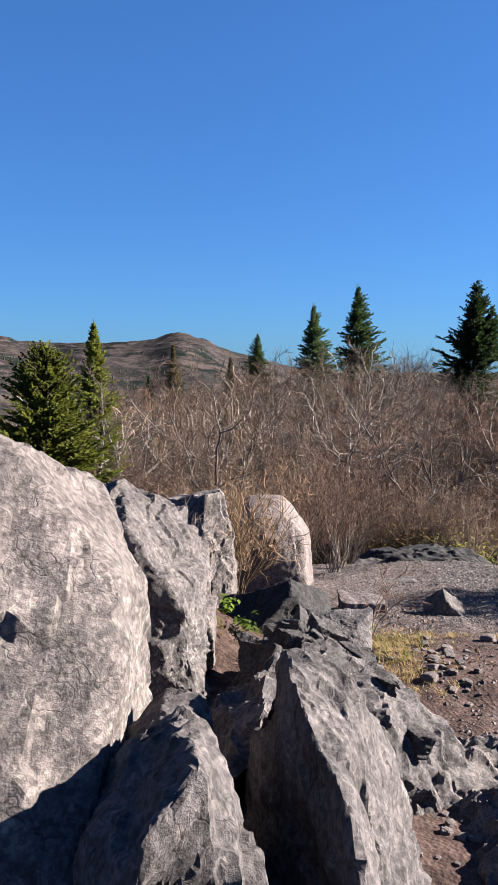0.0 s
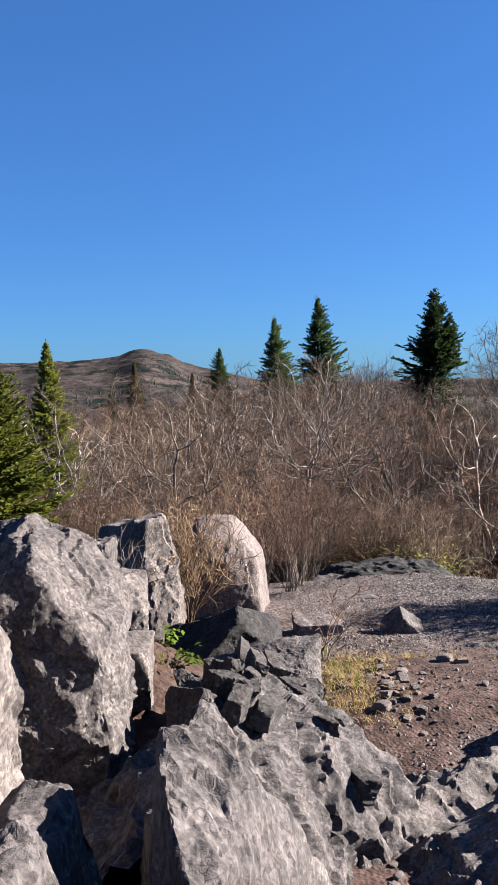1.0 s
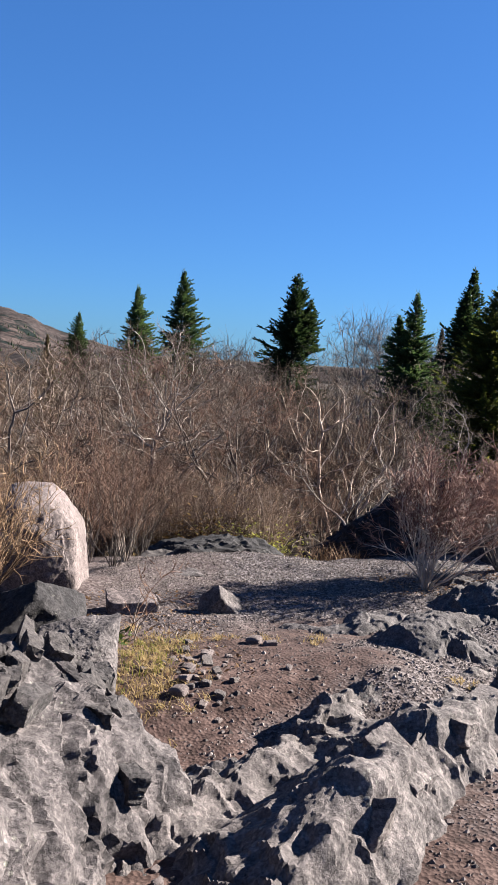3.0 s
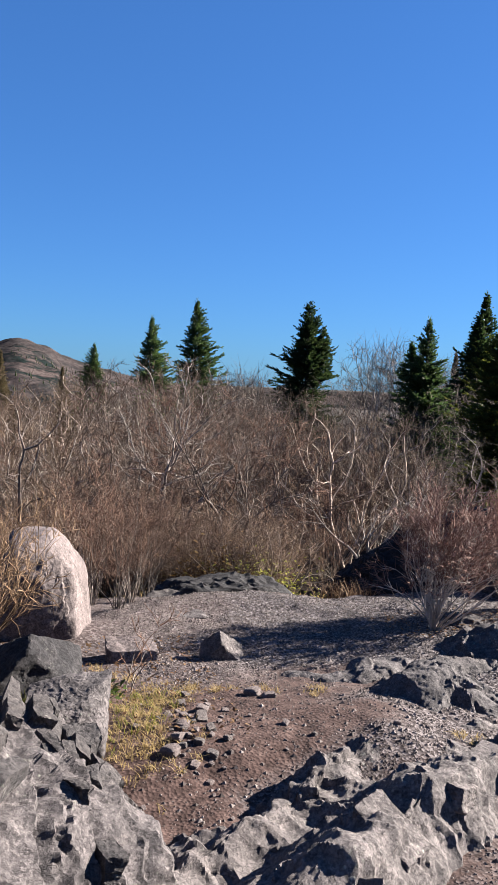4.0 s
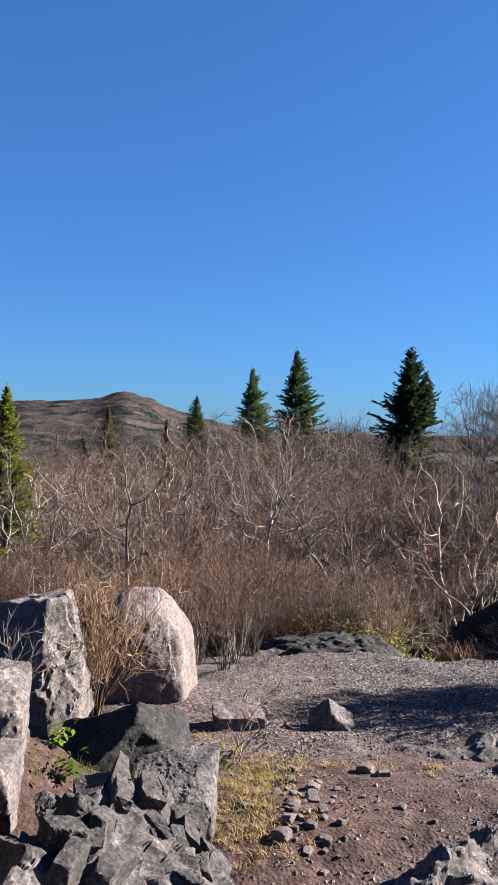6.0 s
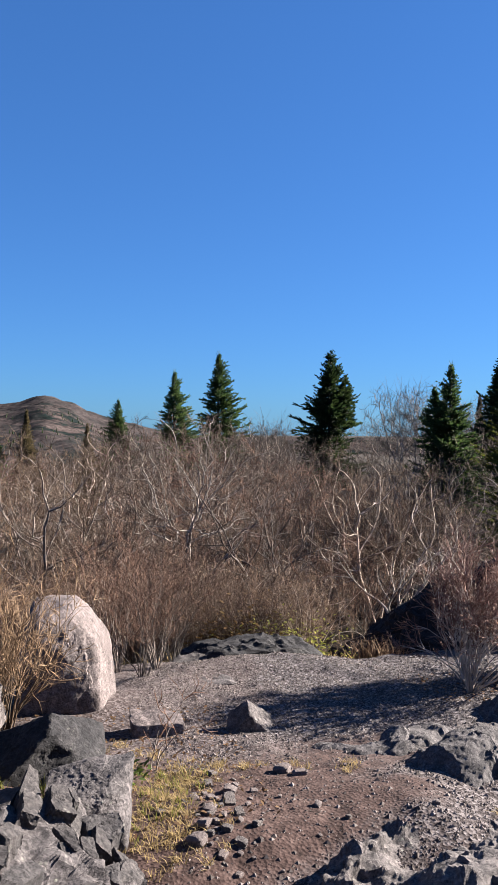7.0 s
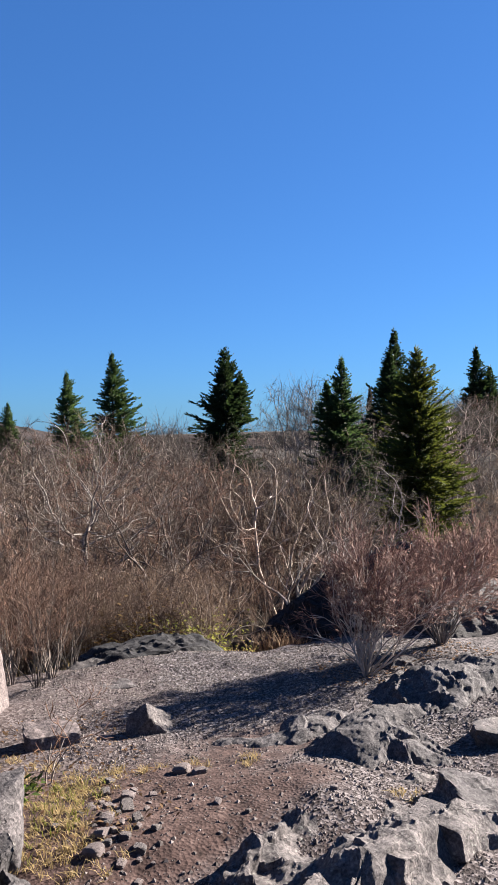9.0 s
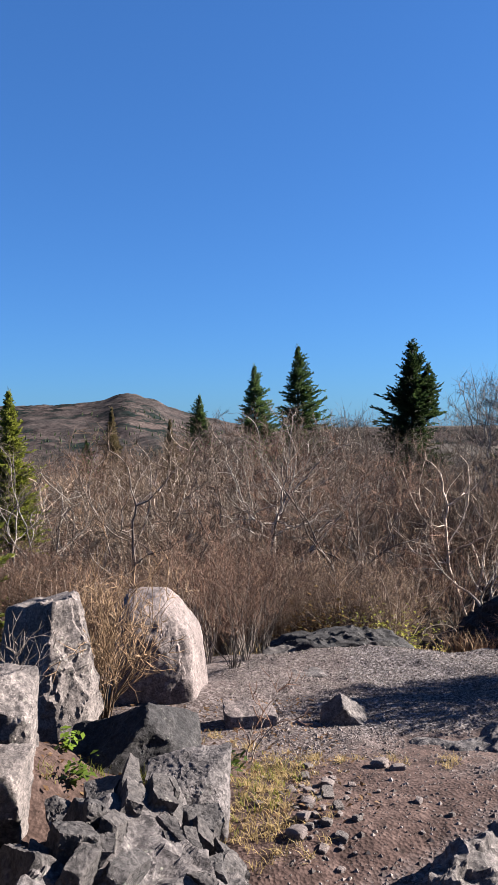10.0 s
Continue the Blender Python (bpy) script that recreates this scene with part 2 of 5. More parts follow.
GOLD_LEAF = plain("golden_leaf", [(0.154, 0.07, 0.014), (0.252, 0.133, 0.028), (0.21, 0.154, 0.035)], 8.0, island=True, through_light=0.35)
GRAVEL = plain("gravel", [(0.058, 0.048, 0.043), (0.249, 0.204, 0.189), (0.742, 0.644, 0.597)], 20.0, 0.9, island=True)


def mountain_material():
    m, n, l, b = material("far_mountain")
    tc = n.new("ShaderNodeTexCoord").outputs["Object"]
    big = node(n, "ShaderNodeTexNoise", Scale=0.004, Detail=6.0, Roughness=0.65)
    mid = node(n, "ShaderNodeTexNoise", Scale=0.02, Detail=6.0, Roughness=0.75)
    fine = node(n, "ShaderNodeTexNoise", Scale=0.12, Detail=4.0, Roughness=0.75)
    for t in (big, mid, fine):
        l.new(tc, t.inputs["Vector"])
    c = ramp(n, l, mid.outputs[0], (0.44, (0.018, 0.025, 0.024)), (0.50, (0.055, 0.045, 0.044)), (0.58, (0.112, 0.088, 0.082)))
    c = mix(n, l, ramp(n, l, big.outputs[0], (0.44, (0, 0, 0)), (0.58, (0.8, 0.8, 0.8))), c, (0.060, 0.052, 0.052))
    c = mix(n, l, 0.8, c, ramp(n, l, fine.outputs[0], (0.35, (0.4, 0.4, 0.43)), (0.65, (1.5, 1.5, 1.5))), "MULTIPLY")
    l.new(mix(n, l, 1.0, c, (TONE, TONE, TONE), "MULTIPLY"), b.inputs["Base Color"])
    b.inputs["Roughness"].default_value = 1.0
    b.inputs["Specular IOR Level"].default_value = 0.0
    return m


MOUNTAIN = mountain_material()


# ---- building helpers ----
def link_mesh(name, verts, faces, mat, parent=None, flat=False):
    me = bpy.data.meshes.new(name)
    verts, faces = np.asarray(verts, float), np.asarray(faces, int)
    me.from_pydata(verts.tolist(), [], faces.tolist())
    me.materials.append(mat)
    if not flat:
        me.polygons.foreach_set("use_smooth", [True] * len(me.polygons))
    ob = new(name, me)
    ob.parent = parent
    return ob


def crease(me, degrees):
    """Marks the edges between faces that meet at more than that angle as sharp."""
    normals = np.empty(len(me.polygons) * 3)
    me.polygons.foreach_get("normal", normals)
    normals = normals.reshape(-1, 3)
    loop_edge = np.empty(len(me.loops), int)
    me.loops.foreach_get("edge_index", loop_edge)
    face = np.repeat(np.arange(len(me.polygons)), 3)
    order = np.argsort(loop_edge, kind="stable")
    edge, face = loop_edge[order], face[order]
    twin = np.nonzero(edge[1:] == edge[:-1])[0]
    sharp = np.zeros(len(me.edges), bool)
    sharp[edge[twin]] = np.sum(normals[face[twin]] * normals[face[twin + 1]], 1) < math.cos(radians(degrees))
    me.attributes.new("sharp_edge", "BOOLEAN", "EDGE").data.foreach_set("value", sharp)


def empty_thing(name, m, label, category, group=""):
    ob = new(name)
    ob.empty_display_size = 0.1
    ob.matrix_world = m
    return tagged(ob, label, category, group)


def tubes(segments, sides=3):
    """Tapered prisms from rows of p0, p1, r0, r1."""
    s = np.asarray(segments, float)
    p0, p1, r0, r1 = s[:, 0:3], s[:, 3:6], s[:, 6], s[:, 7]
    d = p1 - p0
    d /= np.maximum(np.linalg.norm(d, axis=1, keepdims=True), 1e-9)
    ref = np.where(np.abs(d[:, 2:3]) > 0.9, np.array([[1.0, 0, 0]]), np.array([[0, 0, 1.0]]))
    u = np.cross(d, ref)
    u /= np.maximum(np.linalg.norm(u, axis=1, keepdims=True), 1e-9)
    v = np.cross(d, u)
    rings = []
    for p, r in ((p0, r0), (p1, r1)):
        for k in range(sides):
            a = 2 * math.pi * k / sides
            rings.append(p + r[:, None] * (math.cos(a) * u + math.sin(a) * v))
    verts = np.stack(rings, 1).reshape(-1, 3)
    base = (np.arange(len(s)) * 2 * sides)[:, None]
    faces = np.concatenate([base + np.array([[k, (k + 1) % sides, sides + (k + 1) % sides, sides + k]]) for k in range(sides)], 0)
    return verts, faces


def grow(rng, p, d, length, r, steps, wander, lift, out, taper=0.75):
    """One bent shoot; returns its points and directions."""
    p, d = np.array(p, float), np.array(d, float)
    line = [(p.copy(), d.copy(), r)]
    for k in range(steps):
        d = d + rng.normal(0, wander, 3) + np.array((0, 0, lift))
        d /= np.linalg.norm(d)
        q = p + d * length / steps
        rn = r * (1 - taper * (k + 1) / steps)
        out.append((*p, *q, line[-1][2], rn))
        line.append((q.copy(), d.copy(), rn))
        p = q
    return line


def side_way(rng, d, spread):
    s = rng.normal(0, 1, 3)
    s -= d * np.dot(s, d)
    s /= np.linalg.norm(s) + 1e-9
    w = d + s * spread
    return w / np.linalg.norm(w)


def shrub_parts(seed, height, stems, lean, stem_r, branches, twigs, twig_len, forked=False):
    rng = np.random.default_rng(seed)
    wood, fine = [], []
    for s in range(stems):
        a = rng.uniform(0, 2 * math.pi)
        t = lean * rng.uniform(0.25, 1.0)
        d = np.array((math.cos(a) * math.sin(t), math.sin(a) * math.sin(t), math.cos(t)))
        p = np.array((math.cos(a), math.sin(a), 0)) * rng.uniform(0, 0.08) * height * 0.5
        p[2] = -0.05
        h = height * rng.uniform(0.62, 1.0)
        line = grow(rng, p, d, h, stem_r * rng.uniform(0.7, 1.2), 7, 0.14 if not forked else 0.2, 0.045, wood)
        for b in range(branches):
            k = rng.integers(2 if not forked else 1, len(line))
            q, dd, r = line[k]
            f = rng.uniform(0, 1)
            if k + 1 < len(line):
                q = q * (1 - f) + line[k + 1][0] * f
            bl = h * rng.uniform(0.16, 0.42)
            sub = grow(rng, q, side_way(rng, dd, rng.uniform(0.5, 1.2)), bl, max(r * 0.55, 0.003), 4, 0.16, 0.06, wood if forked else fine)
            for t2 in range(twigs):
                q2, d2, r2 = sub[rng.integers(1, len(sub))]
                tl = twig_len * rng.uniform(0.5, 1.3)
                tw = grow(rng, q2, side_way(rng, d2, rng.uniform(0.5, 1.1)), tl, 0.0032, 2, 0.18, 0.06, fine)
                if rng.random() < 0.6:
                    grow(rng, tw[1][0], side_way(rng, tw[1][1], 0.8), tl * 0.6, 0.0026, 1, 0.1, 0.05, fine)
    return wood, fine


def tree_parts(seed, height, stems, lean, stem_r, levels=5, spread=0.62):
    """A bare tree that forks again and again."""
    rng = np.random.default_rng(seed)
    wood, fine = [], []

    def fork(p, d, length, r, level):
        out = wood if level < 4 else fine
        line = grow(rng, p, d, length, r, 3 if level < 2 else 2, 0.15, 0.05, out, 0.38)
        if level >= levels:
            return
        kids = int(rng.integers(2, 4))
        for k in range(kids):
            q, dd, rr = line[-1] if k < 2 else line[1]
            fork(q, side_way(rng, dd, spread * rng.uniform(0.6, 1.3)), length * rng.uniform(0.58, 0.85), max(rr * 0.82, 0.0032), level + 1)
        if level >= 2:
            for k in range(2):
                q, dd, rr = line[int(rng.integers(1, len(line)))]
                grow(rng, q, side_way(rng, dd, 1.0), length * rng.uniform(0.4, 0.9), 0.0036, 1, 0.2, 0.06, fine)

    for s in range(stems):
        a = 2 * math.pi * (s + rng.random() * 0.6) / stems
        t = lean * rng.uniform(0.3, 1.0)
        d = np.array((math.cos(a) * math.sin(t), math.sin(a) * math.sin(t), math.cos(t)))
        fork(np.array((0, 0, -0.05)) + d * 0.02, d, height * 0.30 * rng.uniform(0.8, 1.15), stem_r * rng.uniform(0.75, 1.2), 0)
    return wood, fine


def make_tree(name, label, category, group, wood_mat, fine_mat, **shape):
    root = empty_thing(name, Matrix.Translation((0, 0, -500)), label, category, group)
    wood, fine = tree_parts(**shape)
    tagged(link_mesh("limb_work", *tubes(wood, 4), wood_mat, root), kind="stuff")
    tagged(link_mesh("twig_mass", *tubes(fine, 3), fine_mat, root), kind="stuff")
    return root


def make_shrub(name, label, category, group, wood_mat, fine_mat, **shape):
    root = empty_thing(name, Matrix.Translation((0, 0, -500)), label, category, group)
    wood, fine = shrub_parts(**shape)
    tagged(link_mesh("stem_clump", *tubes(wood, 4), wood_mat, root), kind="stuff")
    tagged(link_mesh("twig_mass", *tubes(fine, 3), fine_mat, root), kind="stuff")
    return root


def put(model, x, y, z, turn=0, size=1.0, tilt=(0, 0)):
    m = pose(x, y, z, tilt[0], tilt[1], turn) @ Matrix.Diagonal((size, size, size, 1))
    if model.location.z < -400:
        model.matrix_basis = m
        return model
    return copy_thing(model, m @ Matrix.Diagonal((1 / model.scale.x, 1 / model.scale.x, 1 / model.scale.x, 1)))


# ---- the lie of the land ----
YS = (-3000, -20, 0, 3.0, 4.5, 6.0, 7.0, 8.5, 9.3, 10.3, 12, 16, 25, 45, 120, 400, 5000)
ZS = (-60, -1.5, -0.2, -0.2, -0.3, -0.48, -0.61, -0.84, -1.16, -1.60, -2.0, -2.7, -3.4, -4.5, -16, -60, -90)


def land(x, y):
    x, y = np.asarray(x, float), np.asarray(y, float)
    z = np.interp(y, YS, ZS)
    right = smooth(3.0, 26.0, x) * smooth(9.0, 22.0, y)
    z = z + right * np.interp(y, (0, 18, 30, 45, 120), (0.0, 2.6, 3.6, 4.2, 9.0))
    z = z + smooth(3.2, 7.0, x) * smooth(1.0, 4.0, y) * (1 - smooth(8.5, 13.0, y)) * 0.12
    z = z - smooth(-1.0, -14.0, x) * smooth(4.0, 16.0, y) * 1.5
    z = z - smooth(12.5, 9.8, y) * smooth(9.0, 9.9, y) * np.exp(-((x - 4.4) / 1.1) ** 2) * 0.08
    z = z + 0.32 * np.exp(-((x + 0.32) / 0.36) ** 2 - ((y - 4.6) / 0.6) ** 2)
    z = z + 0.10 * np.exp(-((x - 2.25) / 0.75) ** 2 - ((y - 8.15) / 0.45) ** 2)
    p = np.stack([x, y, x * 0], -1)
    z = z + 0.05 * fbm(p * 0.9, 3, 3) * smooth(60, 20, np.hypot(x, y)) + 0.012 * fbm(p * 5.0, 3, 5)
    wild = smooth(9.6, 12, np.hypot(x - 0.7, y))
    z = z + wild * 0.25 * fbm(p * 0.35, 3, 9)
    return z


def land_at(x, y):
    return float(land(np.array([x]), np.array([y]))[0])


def axis(lo, hi, step, far):
    a = list(np.arange(lo, hi, step))
    up, s = [a[-1]], step
    while up[-1] < far:
        s *= 1.13
        up.append(up[-1] + s)
    down, s = [a[0]], step
    while down[-1] > -far:
        s *= 1.13
        down.append(down[-1] - s)
    return np.array(down[:0:-1] + a + up[1:])


def build_ground():
    gx, gy = axis(-1.5, 6.0, 0.05, 4200), axis(1.5, 10.5, 0.05, 4200)
    X, Y = np.meshgrid(gx, gy)
    Z = land(X, Y)
    nx, ny = len(gx), len(gy)
    verts = np.stack([X, Y, Z], -1).reshape(-1, 3)
    i = np.arange((ny - 1) * nx).reshape(ny - 1, nx)[:, :-1].reshape(-1)
    faces = np.stack([i, i + 1, i + nx + 1, i + nx], 1)
    ob = link_mesh("ground", verts, faces, GROUND)
    x, y = verts[:, 0], verts[:, 1]
    p = np.stack([x, y, 0 * x], -1)
    n = fbm(p * 1.3, 4, 21)
    gravel = smooth(-0.25, 0.35, (x - 2.05 - 0.05 * (y - 4)) * 0.9 + 0.6 * n) * 0.8 + smooth(5.0, 5.8, y + 0.4 * n) * 0.6
    litter = np.maximum(smooth(9.4, 10.2, y + 0.2 * n), smooth(0.9, 0.3, x + 0.2 * n) * 0.35)
    litter = np.maximum(litter, smooth(5.0, 6.5, x))
    far = smooth(30, 80, np.hypot(x, y))
    col = ob.data.color_attributes.new("zone", "FLOAT_COLOR", "POINT")
    rgba = np.stack([np.clip(gravel, 0, 1), np.clip(litter, 0, 1), far, 1 + 0 * x], -1)
    col.data.foreach_set("color", rgba.reshape(-1))
    return tagged(ob, "brown gravelly trail soil running into leaf litter", "ground", kind="structure")


ground = build_ground()


def build_mountain():
    az = np.radians(np.linspace(-40, 50, 420))
    rr = np.concatenate([np.linspace(250, 1500, 60), np.linspace(1520, 2400, 110), np.linspace(2450, 3600, 20)])
    A, R = np.meshgrid(az, rr)
    deg = np.degrees(A) + 0.9
    ridge = (46 * np.exp(-((deg + 19) / 5.5) ** 2) + 30 * np.exp(-((deg + 10) / 4.0) ** 2) + 50 * np.exp(-((deg + 4.0) / 3.2) ** 2)
             + 8 * np.exp(-((deg + 4.6) / 1.1) ** 2) + 4 * np.exp(-((deg + 2.2) / 0.8) ** 2) + 40 * np.exp(-((deg + 32) / 9) ** 2) - 55 * smooth(0, 8, deg))
    x, y = R * np.sin(A), R * np.cos(A)
    p = np.stack([x, y, 0 * x], -1)
    rise = smooth(700, 2000, R) * (1 - 0.6 * smooth(2100, 3400, R))
    z = -75 + (75 + ridge) * rise + fbm(p * 0.004, 4, 31) * 9 * smooth(300, 900, R) + fbm(p * 0.02, 4, 35, 0.6) * 3.5 * smooth(300, 900, R)
    nx, ny = len(az), len(rr)
    verts = np.stack([x, y, z], -1).reshape(-1, 3)
    i = np.arange((ny - 1) * nx).reshape(ny - 1, nx)[:, :-1].reshape(-1)
    ob = link_mesh("mountain", verts, np.stack([i, i + 1, i + nx + 1, i + nx], 1), MOUNTAIN)
    return tagged(ob, "distant brown mountain ridge with a rocky peak", "mountain", kind="structure")


mountain = build_mountain()


def far_conifers(seed, count):
    """Small dark spruces strewn in groves over the far slopes."""
    r = np.random.default_rng(seed)
    m = np.array([v.co[:] for v in mountain.data.vertices])
    grove = fbm(m * 0.006, 3, 71)
    near = np.hypot(m[:, 0], m[:, 1])
    pick = r.choice(np.nonzero((grove > 0.22) & (near > 300) & (near < 1500))[0], count)
    p = m[pick] + r.normal(0, 6, (count, 3)) * np.array((1, 1, 0))
    h = r.uniform(3.5, 8, count)
    ring = [(math.cos(a), math.sin(a)) for a in (0.3, 1.56, 2.81, 4.07, 5.33)]
    v = np.stack([p + np.stack([cx * h * 0.2, cy * h * 0.2, -1.0 + 0 * h], -1) for cx, cy in ring] + [p + np.stack([0 * h, 0 * h, h], -1)], 1)
    f = np.array([[0, 1, 5], [1, 2, 5], [2, 3, 5], [3, 4, 5], [4, 0, 5]])
    return v.reshape(-1, 3), (np.arange(count)[:, None, None] * 6 + f[None]).reshape(-1, 3)


tagged(link_mesh("far_conifers", *far_conifers(72, 2600), NEEDLE, flat=True), "dark conifer groves on the far slopes", "far woods", kind="stuff")


# ---- rocks ----
def break_up(p, seed, turn):
    """How far a fractured surface stands in or out: flake scars at three sizes and broken beds."""
    bed, joint = p @ turn[:, 0], p @ turn[:, 2]
    wander = fbm(p * 2.3, 2, seed + 60)
    patch = smooth(-0.2, 0.3, fbm(p * 2.0, 2, seed + 61))
    chipped = smooth(-0.3, 0.4, fbm(p * 3.1, 2, seed + 62))
    return (0.070 * facets(p * 3.6, seed + 5, turn, (1.0, 0.6, 1.5), 1.1) + 0.040 * facets(p * 8.0 + 3, seed + 15, turn, (1.2, 0.65, 1.5), 1.3)
            + chipped * (0.017 * facets(p * 18.0 + 7, seed + 25, turn, (1.2, 0.55, 1.5), 1.4) + 0.006 * facets(p * 44.0 + 9, seed + 35, turn, (1.0, 0.7, 1.3), 1.3))
            + patch * (0.030 * ledges(bed * 4.5 + 0.7 * wander, 0.08) + 0.018 * ledges(joint * 9.0 + 1.1 * wander, 0.10)))


def rock_mesh(name, size, seed, mat, detail=5, chips=6, skew=0.10, plates=1.0, round_off=30, cuts=(), strata=(0.3, 0.2, 1.0), notch=0.0, parent=None):
    """A broken block: a skewed box with chipped corners and own cuts (normal, point from its middle), its faces split into facets."""
    rng = np.random.default_rng(seed)
    bm = bmesh.new()
    bmesh.ops.create_icosphere(bm, subdivisions=detail, radius=1.0)
    v = np.array([q.co[:] for q in bm.verts])
    faces = np.array([[q.index for q in f.verts] for f in bm.faces])
    bm.free()
    size = np.array(size, float)
    d = v * size
    d /= np.linalg.norm(d, axis=1, keepdims=True)
    planes = []
    for k in range(3):
        for sgn in (-1, 1):
            n = np.zeros(3)
            n[k] = sgn
            n += rng.normal(0, skew, 3)
            n /= np.linalg.norm(n)
            planes.append((n, size[k] * rng.uniform(0.92, 1.04)))
    for c in range(chips):
        n = rng.normal(0, 1, 3) / size ** 0.5
        n /= np.linalg.norm(n)
        planes.append((n, float(np.sum(size * np.abs(n))) * rng.uniform(0.70, 0.90)))
    for n, at in cuts:
        n = np.array(n, float)
        n /= np.linalg.norm(n)
        planes.append((n, max(float(n @ np.array(at)), 0.03)))
    total, face_way = 0, 0
    for n, h in planes:
        share = (np.maximum(d @ n, 0) / h) ** round_off
        total = total + share
        face_way = face_way + share[:, None] * n / h
    face_way = face_way / np.maximum(np.linalg.norm(face_way, axis=1, keepdims=True), 1e-12)
    r = total ** (-1.0 / round_off)
    p = d * r[:, None]
    s = float(np.mean(size))
    off = rng.uniform(-50, 50, 3)
    lay = np.array(strata, float) / np.linalg.norm(strata)
    w = 0.10 * np.stack([fbm((p + off) * 6, 3, 1), fbm((p + off) * 6, 3, 2), fbm((p + off) * 6, 3, 3)], -1)
    q = p + off
    q = q + lay * (q @ lay)[:, None] * 0.9 + 0.35 * w
    turn = np.array(Euler((rng.uniform(0.2, 0.7), rng.uniform(-0.6, 0.2), rng.uniform(-0.5, 0.5))).to_matrix())
    broken = break_up(p + off + 0.5 * w, seed, turn)
    move = 0.02 * s * fbm(p * 2.2 + off, 3, 7) + (plates + notch) * broken + 0.003 * fbm(q * 60, 3, 8)
    facing = np.clip(np.sum(d * face_way, 1) * 1.7, 0.3, 1.0)
    p = p + (0.4 * d + 0.6 * face_way) * (move * facing)[:, None]
    ob = link_mesh(name, p, faces, mat, parent)
    crease(ob.data, 26)
    return ob


def rock(name, at, size, seed, mat=None, turn=(0, 0, 0), label="", category="rock", group="", cuts=(), **more):
    at = np.array(at, float)
    ob = rock_mesh(name, size, seed, mat or ROCK, cuts=[(n, np.array(p) - at) for n, p in cuts], **more)
    ob.matrix_world = pose(*at, *turn)
    return tagged(ob, label, category, group)


def bedrock(name, height, x0, x1, y0, y1, seed, mat, label, step=0.0095, rough=1.0, group="outcrop blocks", turn=(0.5, -0.35, 0.3)):
    """A spur of living rock: a rolling back that dips into the ground all round, its surface broken along the joints."""
    gx, gy = np.arange(x0, x1, step), np.arange(y0, y1, step)
    X, Y = np.meshgrid(gx, gy)
    P = np.stack([X, Y, height(X, Y)], -1)
    S = P.copy()
    for turns in range(14):
        S[1:-1, 1:-1] = 0.5 * S[1:-1, 1:-1] + 0.125 * (S[2:, 1:-1] + S[:-2, 1:-1] + S[1:-1, 2:] + S[1:-1, :-2])
    P = 0.3 * P + 0.7 * S
    for turns in range(20):
        S[1:-1, 1:-1] = 0.5 * S[1:-1, 1:-1] + 0.125 * (S[2:, 1:-1] + S[:-2, 1:-1] + S[1:-1, 2:] + S[1:-1, :-2])
    n = np.cross(np.gradient(S, axis=1), np.gradient(S, axis=0))
    n /= np.linalg.norm(n, axis=-1, keepdims=True)
    v = P.reshape(-1, 3)
    w = 0.05 * np.stack([fbm(v * 6, 3, 1), fbm(v * 6, 3, 2), fbm(v * 6, 3, 3)], -1)
    m = np.array(Euler(turn).to_matrix())
    move = rough * break_up(v + w, seed, m) + 0.03 * fbm(v * 2.5, 3, seed) + 0.003 * fbm(v * 70, 3, 8)
    v = v + n.reshape(-1, 3) * move[:, None]
    nx, ny = len(gx), len(gy)
    i = np.arange((ny - 1) * nx).reshape(ny - 1, nx)[:, :-1].reshape(-1)
    keep = (P[..., 2] > land(X, Y) - 0.22).reshape(-1)
    faces = np.concatenate([np.stack([i, i + 1, i + nx + 1], 1), np.stack([i, i + nx + 1, i + nx], 1)])
    faces = faces[keep[faces].all(1)]
    used, faces = np.unique(faces, return_inverse=True)
    ob = link_mesh(name, v[used], faces.reshape(-1, 3), mat)
    crease(ob.data, 26)
    return tagged(ob, label, "rock", group)


def along(line, x, y):
    """For each place, how far it lies off a bent line (its left side positive) and the line's height there."""
    line = np.array(line, float)
    best, side, top = np.full(x.shape, 1e9), 0 * x, 0 * x
    for a, b in zip(line[:-1], line[1:]):
        d = b[:2] - a[:2]
        ln = np.hypot(*d)
        t = np.clip(((x - a[0]) * d[0] + (y - a[1]) * d[1]) / ln ** 2, 0, 1)
        off = np.hypot(x - a[0] - t * d[0], y - a[1] - t * d[1])
        sgn = np.sign(d[0] * (y - a[1]) - d[1] * (x - a[0]))
        near = off < best
        best = np.where(near, off, best)
        side = np.where(near, sgn * off, side)
        top = np.where(near, a[2] + t * (b[2] - a[2]), top)
    return side, top


